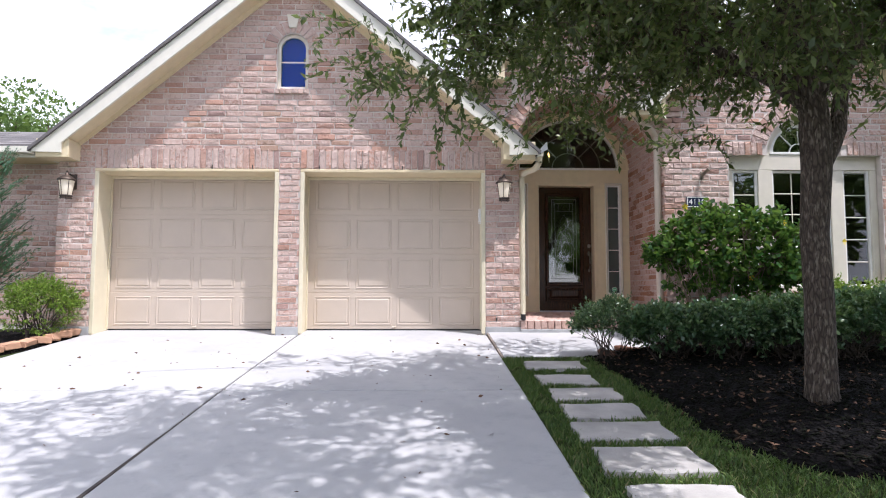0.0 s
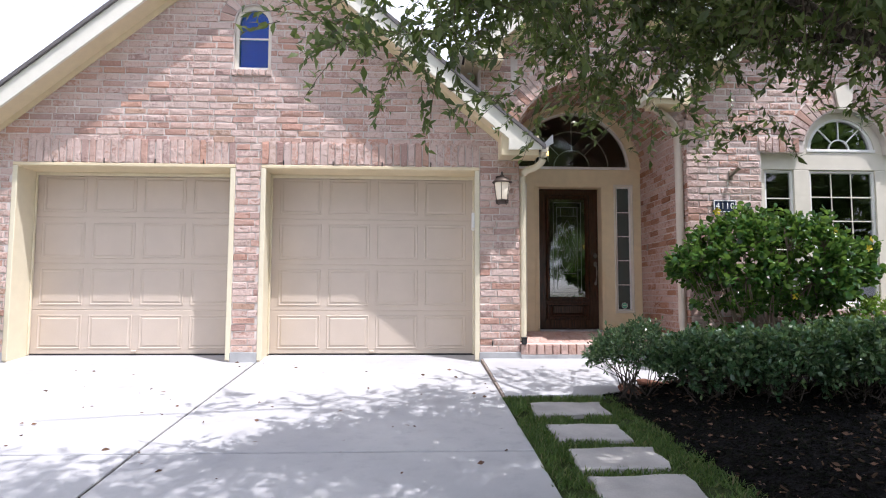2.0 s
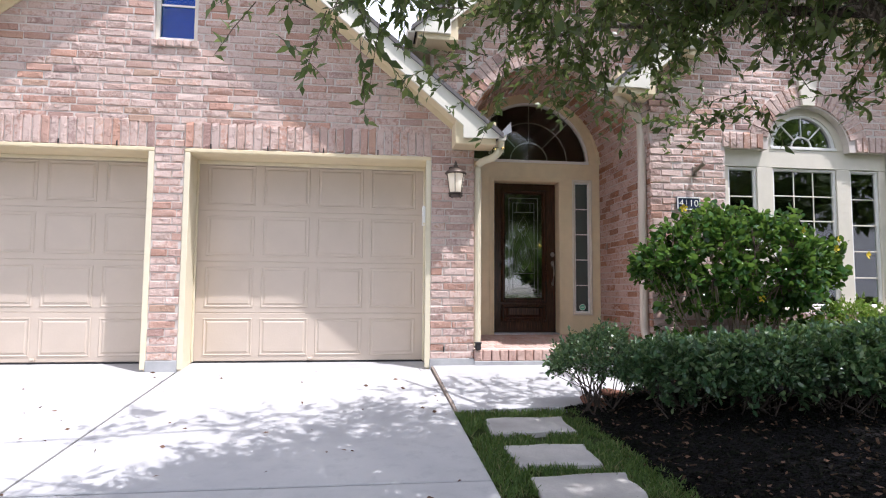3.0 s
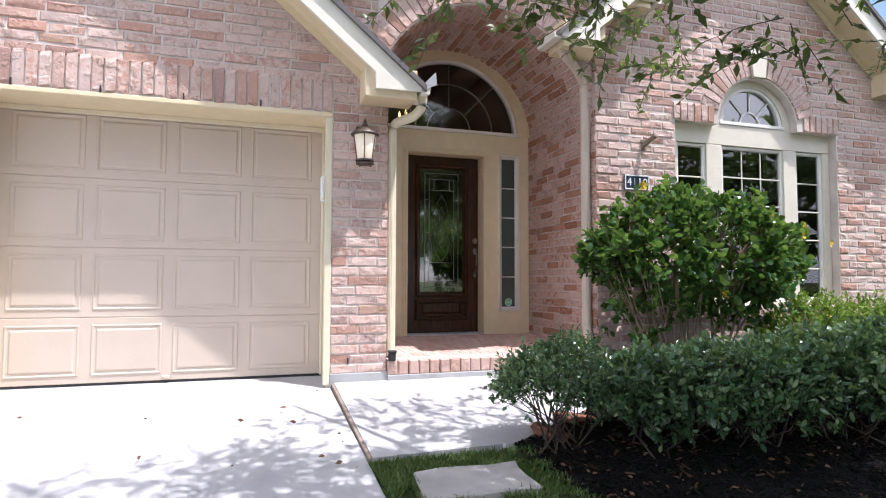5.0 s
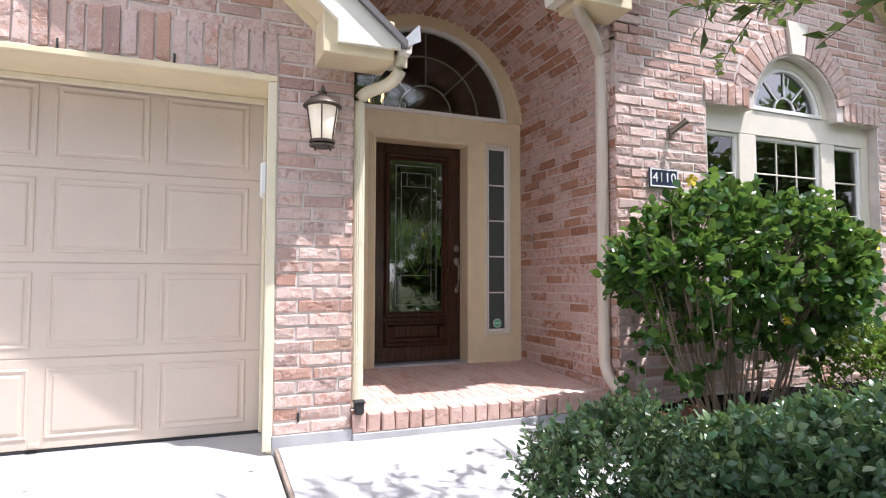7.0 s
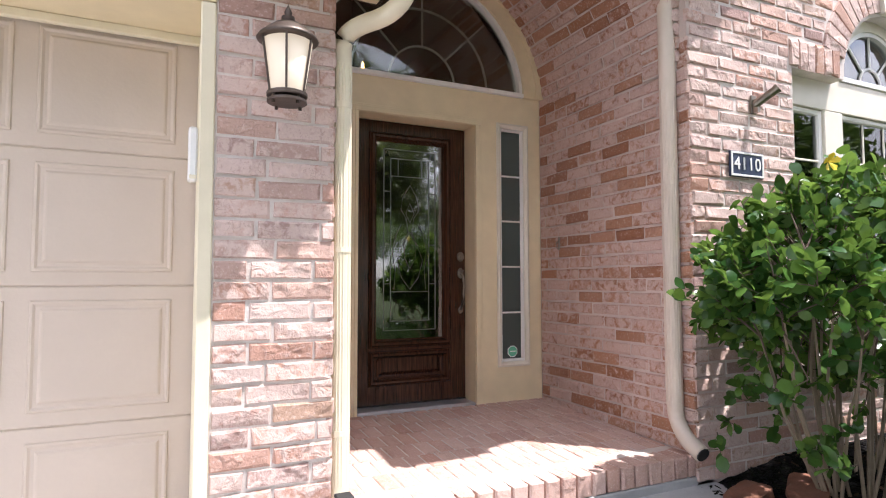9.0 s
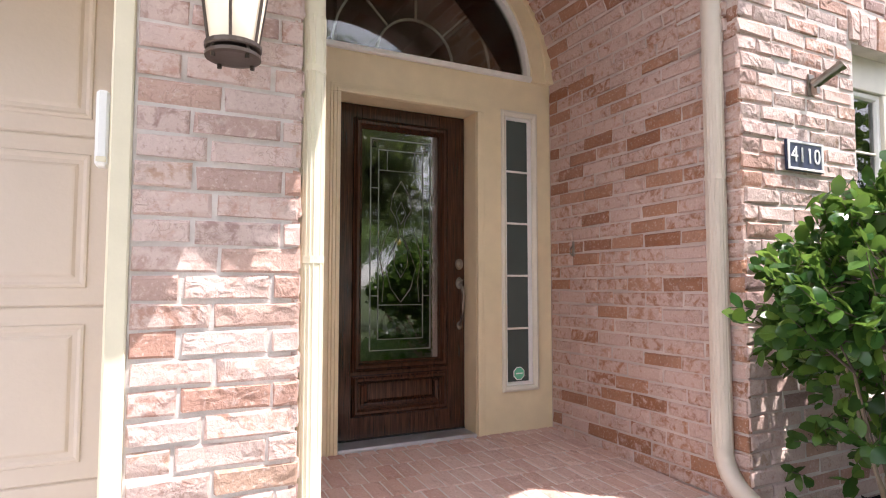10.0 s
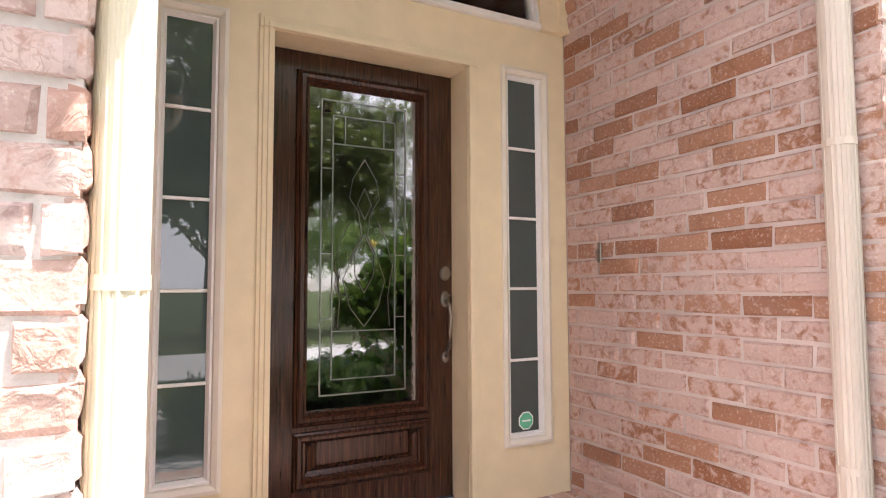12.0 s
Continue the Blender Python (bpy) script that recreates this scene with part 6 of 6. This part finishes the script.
# left planting bed and its stone edge
left_bed = structure(mesh_object("ground", add_slab(bmesh.new(), [(-9.0, 5.6), (-5.5, 6.2), (-5.0, 7.4), (-4.98, 8.34), (-9.0, 9.5)], lambda x, y: ground_z(x, y) + 0.0, 0.06), SOIL), "dark mulch bed beside the garage", "mulch bed")
random.seed(9)
for k in range(11):
    f = k / 10
    x, y = -5.02 - 0.75 * max(0.0, f - 0.25) ** 1.3, 8.22 - 2.0 * f
    bm = box(-0.07, 0.07, -0.10, 0.10, -0.03, 0.055, 0.012)
    for v in bm.verts:
        v.co += Vector((random.uniform(-0.012, 0.012), random.uniform(-0.015, 0.015), random.uniform(-0.008, 0.008)))
    ob = mesh_object("edging_stone", bm, EDGING)
    ob.matrix_world = pose(x, y, ground_z(x, y) + 0.02, random.uniform(-6, 6), random.uniform(-6, 6), random.uniform(-12, 12) - 25 * f)
    tagged(ob, "rough terracotta edging stone along the driveway bed", "edging stone", group="edging stones")
for k, (x, y, sx, sy, sz) in enumerate(((3.44, 8.08, 0.13, 0.09, 0.055), (3.66, 7.90, 0.16, 0.10, 0.055), (3.30, 7.82, 0.09, 0.06, 0.035), (2.02, 6.80, 0.16, 0.06, 0.035), (2.32, 7.02, 0.15, 0.06, 0.035))):
    bm = bmesh.new()
    bmesh.ops.create_icosphere(bm, subdivisions=3, radius=1.0)
    for v in bm.verts:
        n3 = noise.noise_vector(v.co * 1.3 + Vector((k * 7, 0, 0)))
        v.co = Vector((max(-0.8, min(0.8, v.co.x)) * sx * 1.2, max(-0.8, min(0.8, v.co.y)) * sy * 1.2, max(-0.7, min(0.62, v.co.z)) * sz * 1.4)) + Vector(n3) * 0.022
    ob = mesh_object("edging_stone", bm, BED_STONE)
    ob.matrix_world = pose(x, y, bed_z(x, y) + 0.025, 4, -5, 35 * k)
    tagged(ob, "loose rust-coloured stone in the bed by the porch", "edging stone", group="bed stones")


# grass strip round the stepping stones
def strip_right(y):
    return min(bed_edge(max(y, 2.62)), 5.2) if y > 2.62 else 6.0


sv, sf = [], []
NYS = 60
for j in range(NYS + 1):
    y = -4.0 + 10.66 * j / NYS
    sv += [(drive_r(y) + 0.004, y, ground_z(0, y) - 0.028), (strip_right(y) + 0.05, y, ground_z(0, y) - 0.012)]
for j in range(NYS):
    sf.append((2 * j, 2 * j + 1, 2 * j + 3, 2 * j + 2))
structure(raw_mesh("ground", sv, sf, LAWN), "green grass strip between driveway and mulch bed", "grass strip")
rng = np.random.default_rng(77)
gc, gw, gs = [], [], []
while len(gc) < 26000:
    y = 6.66 - 5.6 * rng.random() ** 1.25
    r = strip_right(y)
    x = rng.uniform(drive_r(y), min(r + 0.06, 4.5))
    for yc, dy, x0, x1 in ((6.28, 0.34, 0.97, 1.60), (5.70, 0.36, 1.01, 1.57), (5.17, 0.36, 1.04, 1.63), (4.71, 0.38, 1.04, 1.66), (4.23, 0.36, 1.01, 1.69), (3.70, 0.40, 1.04, 1.70), (3.14, 0.40, 1.06, 1.68), (2.60, 0.40, 1.05, 1.70), (2.05, 0.40, 1.05, 1.68), (1.5, 0.4, 1.04, 1.7)):
        if abs(y - yc) < dy / 2 - 0.005 and x0 + 0.005 < x < x1 - 0.005:
            break
    else:
        if noise.noise((x * 5, y * 5, 0)) < -0.35:
            continue
        gc.append((x, y, ground_z(x, y) - 0.025))
        gw.append((rng.normal() * 0.5, rng.normal() * 0.5, 1.0))
        gs.append(rng.uniform(0.03, 0.075))
tagged(leaf_cloud("grass", gc, gw, gs, BLADE, None, 0.11, 0.02, 0.25, 4), "short green grass round the stepping stones", "grass", kind="stuff")

# mulch chips and dry leaves
cv, cf = [], []
random.seed(15)
while len(cv) < 8 * 9000:
    y = random.uniform(2.75, 8.3)
    x = bed_edge(y) + (6.0 - bed_edge(y)) * random.random() ** 1.4
    z = bed_z(x, y) + random.uniform(0.0, 0.02)
    l, w, h = random.uniform(0.02, 0.075), random.uniform(0.006, 0.018), random.uniform(0.004, 0.01)
    m = pose(x, y, z, random.uniform(-30, 30), random.uniform(-30, 30), random.uniform(0, 180))
    k = len(cv)
    cv += [tuple(m @ Vector((sx * l / 2 * (0.75 if sy > 0 else 1), sy * w / 2, sz * h / 2))) for sz in (-1, 1) for sy in (-1, 1) for sx in (-1, 1)]
    cf += [tuple(k + i for i in q) for q in ((0, 1, 5, 4), (2, 6, 7, 3), (0, 4, 6, 2), (1, 3, 7, 5), (4, 5, 7, 6))]
tagged(raw_mesh("mulch_chips", cv, cf, CHIP), "dark shredded bark mulch", "mulch", kind="stuff")
rng = np.random.default_rng(5)
dc, dw, ds = [], [], []
for k in range(760):
    y = rng.uniform(3.2, 8.2)
    x = bed_edge(y) + 0.1 + 3.5 * rng.random() ** 1.5
    dc.append((x, y, bed_z(x, y) + 0.03)), dw.append((rng.normal(), rng.normal(), 0.15)), ds.append(rng.uniform(0.022, 0.05))
for k in range(170):
    x, y = rng.uniform(-4.6, 0.8), rng.uniform(0.5, 8.2)
    dc.append((x, y, ground_z(x, y) + 0.006)), dw.append((rng.normal(), rng.normal(), 0.05)), ds.append(rng.uniform(0.025, 0.06))
tagged(leaf_cloud("fallen_leaves", dc, dw, ds, DRY, None, 0.45, 0.06, 0.1, 8), "dry brown fallen oak leaves on mulch and concrete", "fallen leaves", kind="stuff")


# ---- distance ----
def far_tree(x, y, height, spread, seed, label, leaves=2600, size=0.34, low=0.3):
    """A tree far off: trunk, a few limbs and an uneven crown of leaf clumps."""
    rng = np.random.default_rng(seed)
    z0 = ground_z(x, y) - 0.05
    tree = thing("tree", x, y, z0, label, "tree", group="distant trees")
    part("trunk", tube([(0, 0, 0), (0.1, 0, height * 0.4), (0, 0.1, height * 0.8)], [0.22, 0.16, 0.05], 10), OAK_BARK, tree)
    blobs = [(rng.normal(size=3) * np.array([0.45, 0.45, 0.3]), rng.uniform(0.35, 0.65)) for k in range(9)]
    cen, way, siz, segs = [], [], [], []
    for o, r in blobs:
        q = np.array([x, y, z0 + height * 0.66]) + o * np.array([spread, spread, height * 0.42])
        segs.append((np.array([x, y, z0 + height * 0.4]), q, 0.09, 0.02))
        for k in range(leaves // 9):
            u = rng.normal(size=3)
            u /= np.linalg.norm(u)
            p = q + u * r * spread * rng.uniform(0.5, 1.0) * np.array([1, 1, 0.75])
            if p[2] < z0 + height * low:
                continue
            cen.append(p), way.append(u + rng.normal(size=3) * 0.8), siz.append(size * rng.uniform(0.5, 1.3))
    sticks("limb_tangle", segs, TWIG, tree, 6)
    leaf_cloud("crown", cen, way, siz, FAR_LEAF, tree, 0.6, 0.1, 0.15, seed)


random.seed(31)
for k, (x, y, h, s) in enumerate(((-14.2, 22, 7.9, 2.4), (-17.0, 22.5, 9.2, 2.6), (-12.4, 23, 7.8, 2.1), (-21, 26, 10.0, 3.0))):
    far_tree(x, y, h, s, 90 + k, "light green tree beyond the wing roof", 3200, 0.22)
# Trees on the street side, out of view, added to darken the glass reflections.
for k, (x, y, h, s) in enumerate(((-22, -22, 9, 4.2), (-12, -21, 10, 4.2), (-3.5, -23, 9.5, 4.2), (4.5, -21, 10.5, 4.4), (12, -22, 10, 4.4), (20, -21, 10.5, 4.5), (28, -24, 10.5, 4.6), (-31, -26, 10, 4.4), (13, -3.5, 8.5, 3.0), (19, -1.5, 9, 3.2))):
    far_tree(x, y, h, s, 120 + k, "leafy green street-side tree out of view, added for glass reflections", 3200, 0.46, 0.12)


# ---- pieces: bricks and pavers ----
for owner, m, me in PIECES:
    ob = new("brick", me)
    ob.parent = owner
    ob.matrix_parent_inverse = owner.matrix_world.inverted()
    ob.matrix_world = m

# ---- true size: the plan above is drawn in units of 0.945 m ----
UNIT = Matrix.Scale(0.945, 4)
for ob in list(scene.objects):
    if ob.parent is None and ob.type in ('MESH', 'EMPTY'):
        ob.matrix_world = UNIT @ ob.matrix_world
